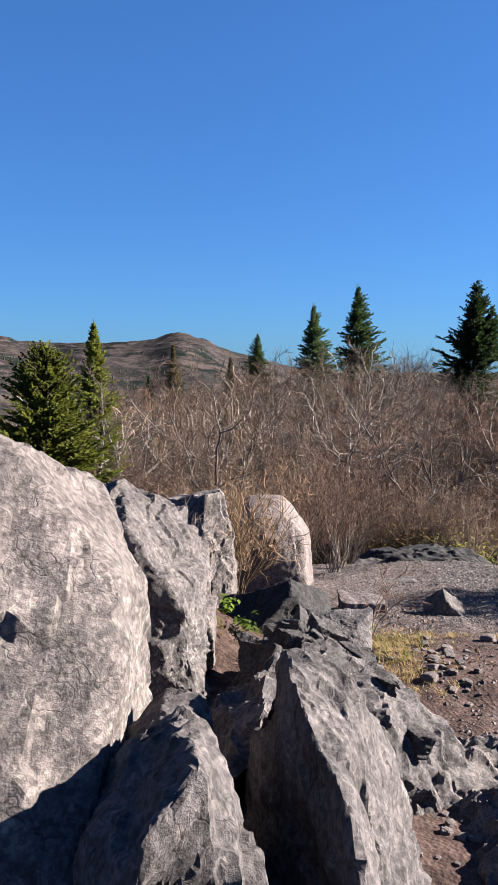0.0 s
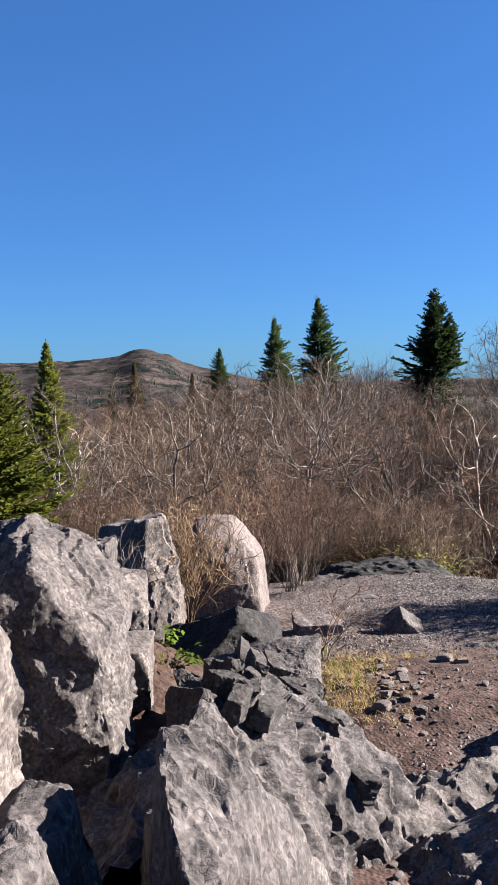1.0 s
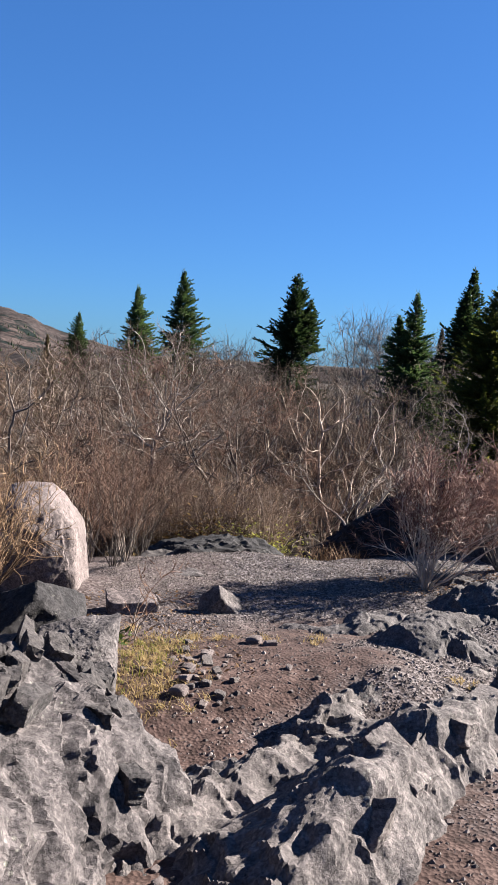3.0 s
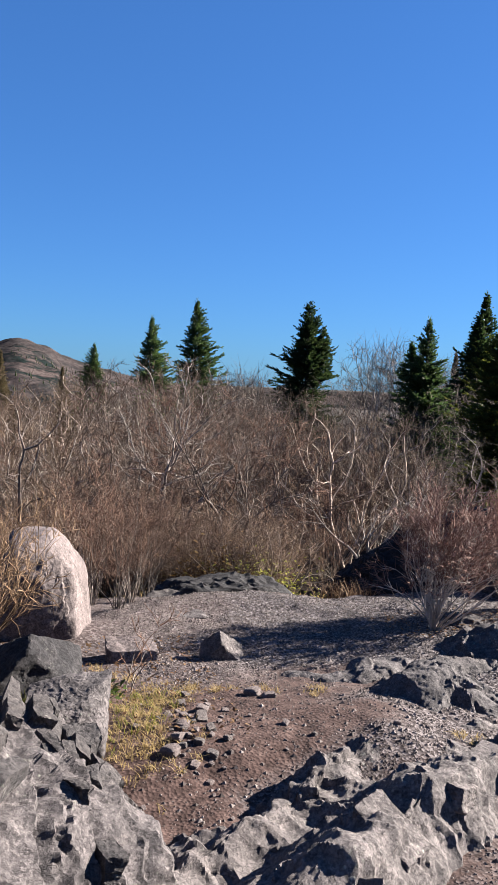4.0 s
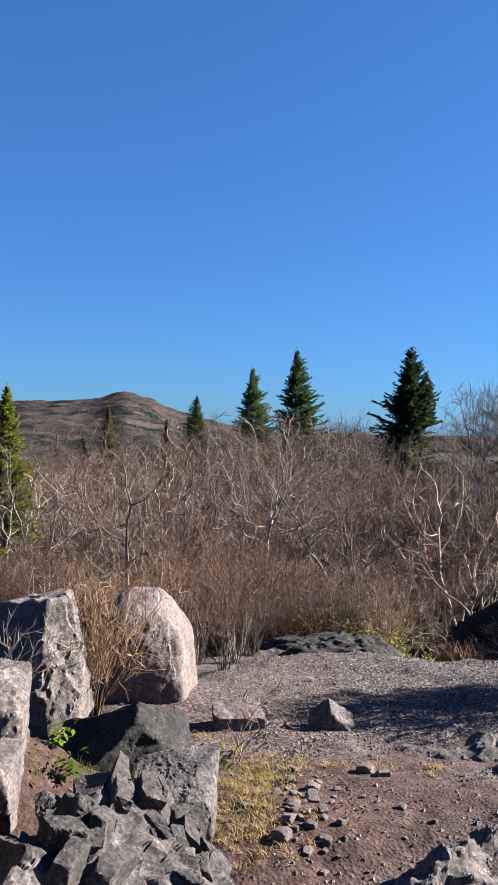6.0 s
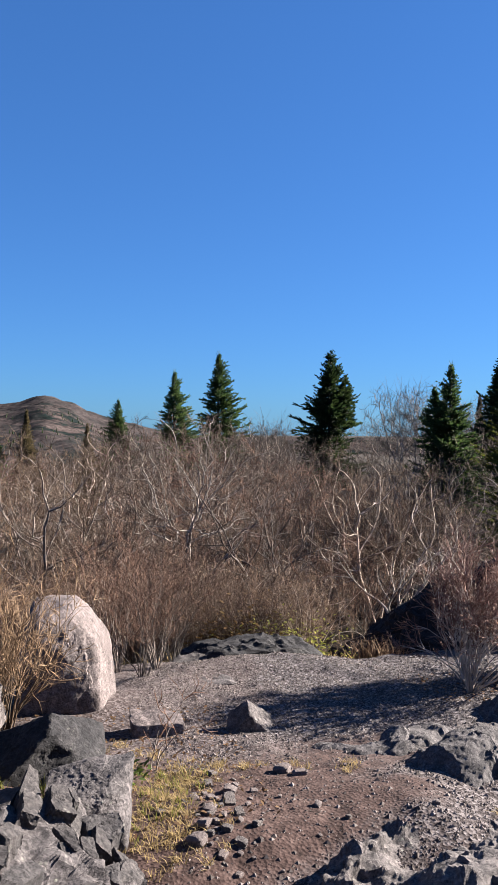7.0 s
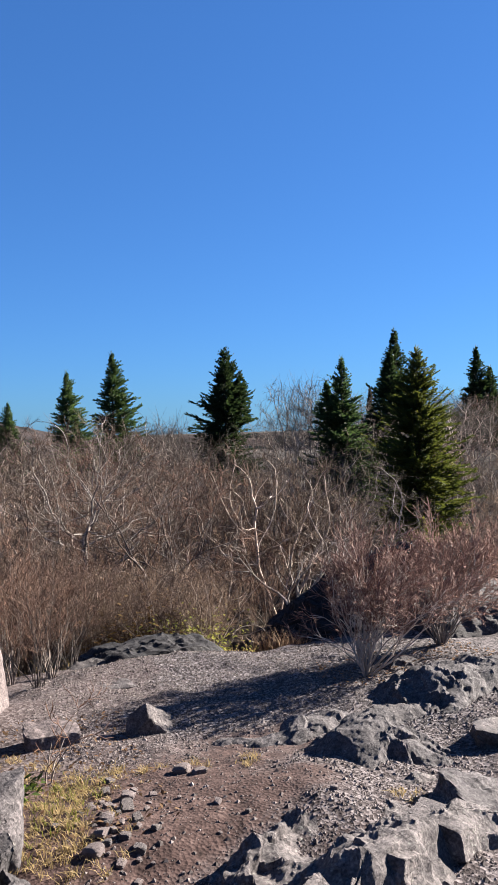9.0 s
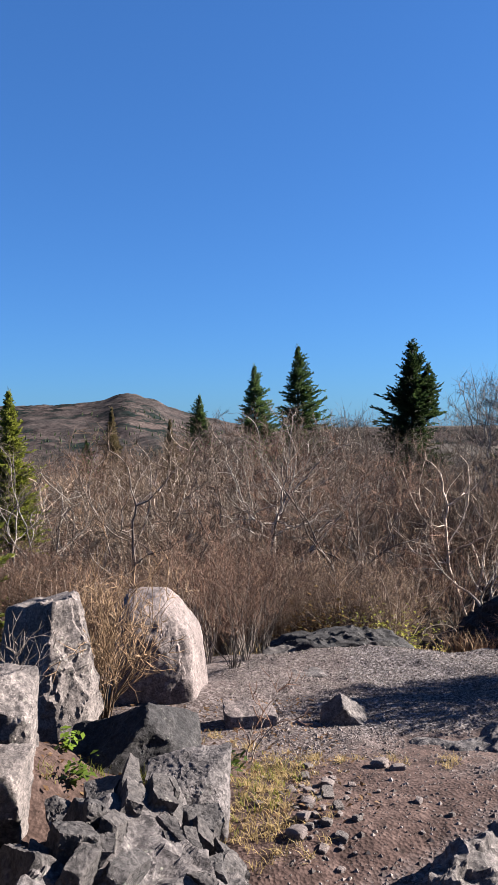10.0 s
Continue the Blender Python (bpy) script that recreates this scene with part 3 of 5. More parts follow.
BLOCKS = "outcrop blocks"
rock("leaning_slab", (-0.78, 2.15, 0.60), (0.70, 1.0, 0.85), 11, ROCK_PALE, detail=7, chips=2, plates=0.5, notch=0.05, round_off=60, strata=(1, 0.2, 0.2),
     cuts=[((0.36, -0.68, 0.64), (-0.20, 1.49, 0.99)), ((0.75, 0.1, 0.65), (-0.13, 1.58, 1.04)), ((0.12, 0.35, 0.93), (-0.50, 1.82, 1.35)), ((0.9, 0.43, 0.02), (-0.04, 1.62, 1.0))],
     label="big pale grey weathered slab with a broad sunlit face", group=BLOCKS)
rock("rock_block", (-0.14, 1.28, 0.45), (0.34, 0.40, 0.66), 12, detail=7, chips=2, plates=1.0, notch=0.45,
     cuts=[((0.6, -0.8, 0.12), (-0.03, 1.06, 0.95)), ((-0.92, -0.38, 0.22), (-0.10, 1.08, 1.0)), ((0.12, 0.30, 0.93), (-0.03, 1.2, 1.0)), ((1, 0.1, 0.22), (0.01, 1.15, 0.93)), ((-0.72, 0.05, 0.69), (-0.06, 1.2, 0.975))],
     label="grey cracked rock block with a pitted sunlit end", group=BLOCKS)
rock("rock_block", (0.25, 1.55, 0.35), (0.22, 0.46, 0.66), 13, detail=7, chips=2, plates=0.9, notch=0.45,
     cuts=[((0.55, -0.15, 0.82), (0.11, 1.4, 0.93)), ((-1, -0.1, 0.1), (0.125, 1.4, 0.9)), ((0.9, -0.2, 0.3), (0.27, 1.4, 0.72)), ((0.25, 0.75, 0.6), (0.2, 1.68, 0.9))],
     label="grey cracked rock block rising beside a dark cleft", group=BLOCKS)
rock("rock_block", (-0.52, 3.05, 0.30), (0.42, 0.34, 0.72), 14, detail=7, chips=2, plates=0.7, notch=0.3,
     cuts=[((0.75, -0.2, 0.63), (-0.38, 2.8, 0.86)), ((-0.5, -0.4, 0.75), (-0.42, 2.85, 0.88)), ((1, -0.3, 0.1), (-0.14, 2.8, 0.55)), ((0.2, -0.9, 0.2), (-0.36, 2.72, 0.5))], label="grey block sloping down behind the slab", group=BLOCKS)


def left_spur(x, y):
    xc = np.interp(y, (1.9, 2.5, 2.84, 3.2, 3.6, 3.9, 4.15, 4.35), (0.10, 0.10, 0.14, 0.22, 0.30, 0.35, 0.40, 0.42))
    zc = np.interp(y, (1.9, 2.5, 2.84, 3.2, 3.6, 3.9, 4.15, 4.35), (0.64, 0.53, 0.46, 0.36, 0.27, 0.19, 0.08, -0.14))
    xf = np.interp(y, (1.9, 2.5, 2.84, 3.05, 3.22, 3.34, 3.5, 3.9, 4.15, 4.35), (0.44, 0.56, 0.68, 0.95, 1.10, 1.04, 0.84, 0.73, 0.70, 0.58))
    a = np.interp(y, (2.0, 3.0, 3.9), (0.0, 0.35, 0.8))
    u = (x - xc) / (xf - xc)
    fall = np.where(u > 1, 1 + 1.6 * (u - 1), np.clip(u, 0, 1) * (1 - a) + a * np.clip(u, 0, 1) ** 2)
    z = zc + (-0.23 - zc) * fall
    left = np.maximum(xc - x, 0)
    return z - 0.85 * left - 0.5 * np.maximum(left - 0.35, 0)


ledge_front = bedrock("rock_ledge", left_spur, -0.5, 1.4, 1.9, 4.5, 15, ROCK, "fractured grey rock ledge sloping down to the trail", rough=1.3)
rock("rock_block", (0.56, 4.28, -0.13), (0.20, 0.17, 0.25), 17, ROCK, detail=6, chips=3, plates=0.5,
     cuts=[((-0.10, -0.12, 0.98), (0.54, 4.2, 0.03)), ((0.78, -0.52, 0.35), (0.68, 4.16, -0.05)), ((-0.62, -0.78, -0.15), (0.47, 4.14, 0.0)), ((0.35, -0.9, 0.25), (0.60, 4.12, -0.1))], label="angular grey rock with a dark hollow face", group=BLOCKS)



def split_blocks(ledge, seed, mat, rows):
    """Blocks split off along the joints, each a part of its ledge."""
    for k, (x, y, z, sx, sy, sz, lean, yaw) in enumerate(rows):
        ob = rock_mesh("block", (sx, sy, sz), seed + k, mat, detail=5, chips=4, plates=0.3, skew=0.16, parent=ledge)
        ob.matrix_basis = pose(x, y, z, 0, lean, yaw)


split_blocks(ledge_front, 330, ROCK_LEDGE, (
    (0.30, 3.92, 0.08, 0.050, 0.15, 0.12, 16, 8), (0.39, 3.88, 0.05, 0.040, 0.16, 0.13, 24, 4), (0.20, 3.86, 0.05, 0.055, 0.14, 0.12, 6, 12), (0.47, 3.84, 0.01, 0.045, 0.15, 0.13, 28, -4),
    (0.10, 3.78, 0.02, 0.06, 0.14, 0.11, -6, 18), (0.54, 3.78, -0.03, 0.050, 0.14, 0.12, 30, 6), (0.61, 3.92, -0.11, 0.05, 0.12, 0.12, 30, 16), (0.44, 3.60, 0.05, 0.06, 0.13, 0.09, 24, 10),
    (0.28, 3.60, 0.13, 0.06, 0.13, 0.09, 14, 0), (0.16, 3.50, 0.14, 0.06, 0.12, 0.10, 0, 16), (0.66, 3.64, -0.13, 0.05, 0.11, 0.09, 34, -10), (0.84, 3.22, -0.13, 0.07, 0.10, 0.07, 25, 20), (0.60, 3.32, -0.01, 0.06, 0.12, 0.06, 32, 14)))
slab_rng = np.random.default_rng(47)
slabs = []
for k in range(34):
    x, y = slab_rng.uniform(0.08, 0.80), slab_rng.uniform(3.0, 4.05)
    size = slab_rng.uniform(0.028, 0.055)
    slabs.append((x, y, float(left_spur(np.array(x), np.array(y))) - 0.35 * size, size, size * slab_rng.uniform(1.3, 2.6), size * slab_rng.uniform(1.0, 1.8), slab_rng.uniform(10, 38), slab_rng.normal(8, 14)))
split_blocks(ledge_front, 700, ROCK_LEDGE, slabs)
rock("dark_rock", (0.25, 5.10, -0.26), (0.40, 0.28, 0.38), 18, ROCK_DARK, detail=6, chips=2, plates=0.8,
     cuts=[((-0.50, -0.38, 0.78), (0.33, 5.0, 0.06)), ((0.70, -0.3, 0.65), (0.34, 5.0, 0.06)), ((0.3, -0.93, 0.2), (0.45, 4.9, -0.1)), ((-0.1, 0.6, 0.8), (0.33, 5.05, 0.06))], label="dark slaty rock with a pointed top beside the weeds", group=BLOCKS)
rock("boulder", (0.28, 6.85, -0.30), (0.34, 0.36, 0.60), 19, ROCK_PINK, detail=6, chips=4, plates=0.35, round_off=18,
     cuts=[((-0.12, -0.2, 0.97), (0.25, 6.7, 0.235)), ((0.8, -0.1, 0.6), (0.46, 6.6, 0.08)), ((0.38, -0.9, 0.2), (0.33, 6.52, 0.0))], label="smooth pale pink boulder standing behind the rocks", category="boulder")
rock("rock_block", (-0.36, 5.62, 0.08), (0.34, 0.32, 0.46), 20, ROCK_PALE, detail=6, chips=1, plates=0.6, strata=(1, 0.2, 0),
     cuts=[((0.56, -0.82, 0.08), (-0.2, 5.36, 0.2)), ((-0.72, -0.68, 0.12), (-0.34, 5.40, 0.3)), ((0.95, 0.2, 0.2), (-0.06, 5.6, 0.2))], label="upright grey block with a pale streaked face", group=BLOCKS)
rock("rock_block", (-0.38, 4.50, 0.10), (0.22, 0.22, 0.34), 33, ROCK_PALE, detail=6, chips=4, plates=0.6, cuts=[((0.5, -0.3, 0.8), (-0.38, 4.4, 0.43))], label="grey rock block with a pale foot", group=BLOCKS)
rock("rock_block", (-0.24, 4.06, 0.04), (0.12, 0.14, 0.17), 34, ROCK_PALE, detail=5, plates=0.4, label="pale small block leaning on the larger ones", group=BLOCKS)
rock("rock_block", (-0.46, 3.90, 0.33), (0.17, 0.2, 0.50), 21, detail=6, label="upright grey angular rock block", group=BLOCKS)
rock("rock_block", (-0.85, 3.1, 0.30), (0.45, 0.5, 0.55), 35, detail=6, label="rough grey block behind the leaning slab", group=BLOCKS)


RIDGE = ((0.86, 2.30, -0.06), (1.02, 2.55, -0.02), (1.23, 2.77, 0.02), (1.63, 3.07, 0.05), (1.84, 3.28, 0.01), (2.04, 3.45, 0.02), (2.40, 3.72, -0.05), (2.75, 3.84, -0.10), (3.15, 3.72, -0.20))


def right_ridge(x, y):
    side, top = along(RIDGE, x, y)
    left, right = np.maximum(side, 0), np.maximum(-side, 0)
    z = top - 0.62 * left - 0.10 * right - 1.5 * np.maximum(right - 0.10, 0) + 0.035 * fbm(np.stack([x, y, 0 * x], -1) * 3.0, 2, 44)
    return z + 0.35 * smooth(0.30, 0.55, left) * left - 0.6 * np.maximum(left - 0.5, 0)


ledge_trail = bedrock("rock_ledge", right_ridge, 0.45, 3.6, 1.9, 4.5, 22, ROCK_PALE, "pale grey rock ridge with a shaded side along the trail", step=0.010, rough=1.35)

split_blocks(ledge_trail, 360, ROCK_PALE, (
    (1.72, 3.12, -0.09, 0.09, 0.14, 0.07, 24, 40), (2.12, 3.44, -0.10, 0.10, 0.12, 0.07, 28, 35), (1.45, 2.84, -0.09, 0.08, 0.12, 0.08, 32, 50), (2.55, 3.72, -0.20, 0.12, 0.14, 0.08, 14, 30)))

HUMP = ((2.36, 4.55, -0.34), (2.62, 4.78, -0.20), (2.86, 4.90, -0.17), (3.05, 4.62, -0.29), (3.1, 4.3, -0.36))
SHELF = ((2.10, 5.45, -0.44), (2.45, 5.30, -0.34), (2.75, 5.55, -0.36))
KNOB = ((3.55, 5.35, -0.34), (3.75, 5.62, -0.18), (4.2, 5.80, -0.22), (4.9, 5.75, -0.26))


def back(line, left_fall, right_fall, crown=0.12):
    def height(x, y):
        side, top = along(line, x, y)
        left, right = np.maximum(side, 0), np.maximum(-side, 0)
        return top - left_fall * np.maximum(left - crown, 0) - right_fall * np.maximum(right - crown, 0) - 0.12 * np.abs(side)
    return height


bedrock("low_rock", back(HUMP, 0.8, 0.7, 0.18), 1.9, 3.6, 3.9, 5.4, 23, ROCK, "low grey rock hump beside the trail", step=0.011, group="trail rocks")
bedrock("low_rock", back(SHELF, 0.7, 0.5, 0.10), 1.7, 3.2, 4.9, 6.0, 37, ROCK, "flat grey rock shelf in the gravel", step=0.012, group="trail rocks", rough=0.8)
hump = bedrock("low_rock", back(KNOB, 0.5, 1.1, 0.18), 3.1, 5.5, 4.8, 6.5, 39, ROCK, "rough grey rock knob below the red bush", step=0.014, group="trail rocks")
rock("low_rock", (4.35, 4.75, -0.52), (0.60, 0.40, 0.20), 40, turn=(0, 0, -15), detail=6, plates=0.6, label="flat grey rock among the gravel", group="trail rocks")
# The mound lies in shade; ROCK_DARK puts part of that into its colour.
rock("mound_rock", (6.3, 11.6, -1.75), (2.5, 1.3, 1.6), 25, ROCK_DARK, detail=7, chips=3, plates=2.2,
     cuts=[((-0.57, 0.42, 0.82), (5.07, 10.7, -0.58)), ((-0.365, 0.36, 0.93), (6.14, 10.7, -0.17)), ((0.30, 0.36, 0.95), (6.5, 10.7, -0.2)), ((-0.55, -0.60, 0.58), (6.0, 10.6, -0.30))], label="large rock mound behind the red bush, shade put into its dark colour")
# The slab's top catches sun here; its dark colour stands in for shade.
rock("trail_slab", (2.28, 8.85, -1.06), (0.86, 0.36, 0.36), 26, ROCK_DARK, detail=6, plates=1.5, round_off=5, label="low humped rock slab closing the trail, shade put into its dark colour")
rock("trail_slab", (1.52, 8.45, -1.06), (0.36, 0.28, 0.26), 45, ROCK_LEDGE, turn=(0, 0, 25), detail=6, plates=0.8, round_off=14, label="low rounded rock slab beside the gravel")
rock("trail_slab", (1.42, 7.75, -0.86), (0.46, 0.30, 0.16), 41, turn=(0, 0, 12), detail=6, plates=0.7, round_off=14, label="low rounded rock slab beside the gravel")
rock("trail_slab", (3.15, 9.35, -1.42), (0.55, 0.35, 0.30), 42, ROCK_LEDGE, turn=(0, 0, -14), detail=6, plates=0.7, round_off=14, label="low dark rounded rock beside the hollow")
rock("rock_shelf", (6.0, 8.4, -0.95), (1.5, 0.9, 0.5), 43, ROCK_LEDGE, turn=(0, 0, 15), detail=7, plates=1.2, label="broad grey rock shelf behind the red bush")
rock("stone", (1.64, 6.00, -0.48), (0.19, 0.12, 0.20), 27, ROCK_PALE, detail=5, plates=0.35, chips=1, cuts=[((0.66, -0.35, 0.66), (1.63, 5.97, -0.335)), ((-0.74, -0.3, 0.60), (1.585, 5.97, -0.335)), ((0, 0.8, 0.6), (1.6, 6.04, -0.34))],
     label="upright pointed grey stone on the gravel", category="stone")
rock("stone", (0.95, 6.0, -0.48), (0.19, 0.12, 0.11), 28, ROCK_PINK, detail=5, plates=0.4, label="pale low stone at the trail's edge", category="stone")

r = np.random.default_rng(64)
for k in range(20):
    x, y = r.uniform(3.0, 5.6), r.uniform(3.9, 6.7)
    size = r.uniform(0.10, 0.26)
    rock("low_rock", (x, y, land_at(x, y) - 0.15 * size), (size * r.uniform(1.0, 1.6), size, size * r.uniform(0.3, 0.5)), 500 + k, turn=(r.normal(0, 8), r.normal(0, 8), r.uniform(0, 180)),
         detail=5, plates=1.0, label="half-buried rough grey rock in the gravel", group="trail rocks")

# ---- spruces ----
def spruce_parts(seed, h, radius, whorl=0.17, fullness=1.0, spray=1.0, leaders=0, flag=0.0, slim=0.8):
    """Trunk and upswept boughs set with needle sprays; the crown's reach wanders from side to side."""
    rng = np.random.default_rng(seed)
    wood, quads = [], []

    def spire(bx, by, z0, top, rad, sway):
        for k in range(10):
            za, zb = z0 + (top - z0) * k / 10, z0 + (top - z0) * (k + 1) / 10
            wood.append((bx, by, za, bx, by, zb, 0.018 * h * (1 - za / top) + 0.006, 0.018 * h * (1 - zb / top) + 0.006))
        z = z0 + 0.03 * h
        while z < top - 0.02 * h:
            f = (top - z) / (top - z0)
            tier = rng.uniform(0.74, 1.12)
            for b in range(int(rng.integers(8, 13))):
                a = rng.uniform(0, 2 * math.pi)
                lump = 1 + 0.4 * vnoise(np.array([[math.cos(a) * 1.3 + sway, math.sin(a) * 1.3, z * 2.2 / whorl * 0.12]]), seed)[0]
                lump *= 1 + flag * max(math.cos(a), 0)
                ln = rad * min(1.0, 1.3 * f ** (slim + 0.12)) * tier * rng.uniform(0.65, 1.15) * lump + 0.02
                d = np.array((math.cos(a), math.sin(a), rng.uniform(-0.30, 0.10) + 0.7 * (1 - f) ** 1.5))
                line = grow(rng, (bx, by, z + rng.uniform(-0.7, 0.7) * whorl), d / np.linalg.norm(d), ln, 0.012, 4, 0.09, 0.06, wood)
                m = max(3, int(ln * 14 * fullness))
                for t in range(m):
                    u = (0.12 + 0.88 * (t + rng.random()) / m) * 4
                    k = min(int(u), 3)
                    p = line[k][0] * (1 - (u - k)) + line[k + 1][0] * (u - k)
                    dd = line[k][1]
                    for sgn in (-1, 1):
                        side = np.cross(dd, (0, 0, 1)) * sgn
                        w = dd * rng.uniform(0.5, 1.1) + side * rng.uniform(0.2, 1.0) + np.array((0, 0, rng.uniform(-0.35, 0.45)))
                        w /= np.linalg.norm(w)
                        tl = min(0.24, 0.10 + 0.15 * ln * (1.1 - u / 4)) * rng.uniform(0.6, 1.35) * spray * (0.4 + 0.6 * min(1.0, 2.5 * f))
                        up = np.cross(w, rng.normal(0, 1, 3))
                        up /= np.linalg.norm(up)
                        for way in (up, np.cross(w, up)):
                            quads.append((p, p + w * tl * 0.5 + way * 0.022 * spray, p + w * tl, p + w * tl * 0.5 - way * 0.022 * spray))
            z += whorl * rng.uniform(0.5, 0.95) * (0.5 + 0.5 * f)
        for t in range(16):
            p = np.array((bx, by, top - h * 0.05 * rng.random()))
            w = rng.normal(0, 1, 3) * np.array((0.7, 0.7, 0.3)) + np.array((0, 0, 1.3))
            w /= np.linalg.norm(w)
            up = np.cross(w, rng.normal(0, 1, 3))
            up /= np.linalg.norm(up)
            quads.append((p, p + w * 0.09 * spray + up * 0.012, p + w * 0.18 * spray, p + w * 0.09 * spray - up * 0.012))

    wood.append((0, 0, -0.75 * h, 0, 0, 0, 0.021 * h + 0.006, 0.018 * h + 0.006))
    spire(0, 0, 0, h, radius, 0)
    for k in range(leaders):
        a = rng.uniform(0, 2 * math.pi)
        r = radius * rng.uniform(0.32, 0.5)
        spire(r * math.cos(a), r * math.sin(a), h * 0.45, h * rng.uniform(0.80, 0.93), radius * 0.42, 5 + k)
    return wood, np.array(quads)


def make_spruce(seed, h, radius, mat, label, **more):
    root = empty_thing("spruce_tree", Matrix.Translation((0, 0, -500)), label, "spruce tree", "spruces")
    wood, quads = spruce_parts(seed, h, radius, **more)
    link_mesh("trunk", *tubes(wood, 3), TRUNK, root)
    n = len(quads)
    link_mesh("crown", quads.reshape(-1, 3), np.arange(n * 4).reshape(n, 4), mat, root)
    return root


DARK = "dark green spruce with ragged tiers above the thicket"
spruce_a = make_spruce(51, 7.0, 1.55, NEEDLE, DARK, whorl=0.20, spray=1.5, fullness=0.75, flag=0.45)
spruce_b = make_spruce(52, 7.0, 1.75, NEEDLE, DARK, whorl=0.22, spray=1.5, fullness=0.8, leaders=2, slim=0.6)
spruce_d = make_spruce(57, 7.0, 1.7, NEEDLE, DARK, whorl=0.20, spray=1.5, fullness=0.75, leaders=1)
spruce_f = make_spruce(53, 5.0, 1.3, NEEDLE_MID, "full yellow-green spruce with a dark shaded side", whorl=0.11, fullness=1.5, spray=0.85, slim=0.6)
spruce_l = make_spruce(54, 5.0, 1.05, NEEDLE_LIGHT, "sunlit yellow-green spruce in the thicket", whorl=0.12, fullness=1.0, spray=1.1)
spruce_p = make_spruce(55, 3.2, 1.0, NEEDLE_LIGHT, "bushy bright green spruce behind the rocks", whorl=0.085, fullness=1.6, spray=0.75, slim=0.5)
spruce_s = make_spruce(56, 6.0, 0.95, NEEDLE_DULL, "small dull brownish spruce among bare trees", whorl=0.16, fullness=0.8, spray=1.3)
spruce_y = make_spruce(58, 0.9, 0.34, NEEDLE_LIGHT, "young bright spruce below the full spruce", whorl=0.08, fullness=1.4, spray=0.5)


def tree_top(model, height, x, y, top, size=1.0, turn=0):
    return put(model, x, y, top - height * size, turn, size)


tree_top(spruce_a, 7.0, 4.73, 54.6, 5.3, 1.0, 20)
tree_top(spruce_a, 7.0, 8.24, 57.1, 6.9, 1.2, -15)
tree_top(spruce_b, 7.0, 13.5, 45.0, 6.05, 1.2, 40)
tree_top(spruce_d, 7.0, 14.36, 30.0, 4.2, 0.95, 200)
tree_top(spruce_d, 7.0, 19.75, 35.1, 6.1, 1.2, 300)
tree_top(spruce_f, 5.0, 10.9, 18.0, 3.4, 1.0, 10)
tree_top(spruce_d, 7.0, 25.1, 35.8, 5.3, 1.05, 70)
tree_top(spruce_a, 7.0, 0.8, 57.0, 3.3, 0.75, 150)
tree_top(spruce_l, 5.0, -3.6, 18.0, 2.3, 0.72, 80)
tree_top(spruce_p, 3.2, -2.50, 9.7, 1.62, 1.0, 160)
tree_top(spruce_s, 6.0, -4.4, 45.0, 2.25, 1.0, 0)
tree_top(spruce_s, 6.0, -1.0, 45.0, 1.5, 0.9, 90)
tree_top(spruce_a, 7.0, -5.9, 45.0, 0.4, 0.4, 60)
tree_top(spruce_s, 6.0, 23.38, 45.0, 3.5, 1.2, 200)
tree_top(spruce_y, 0.9, 8.60, 14.0, -0.42, 1.0, 0)

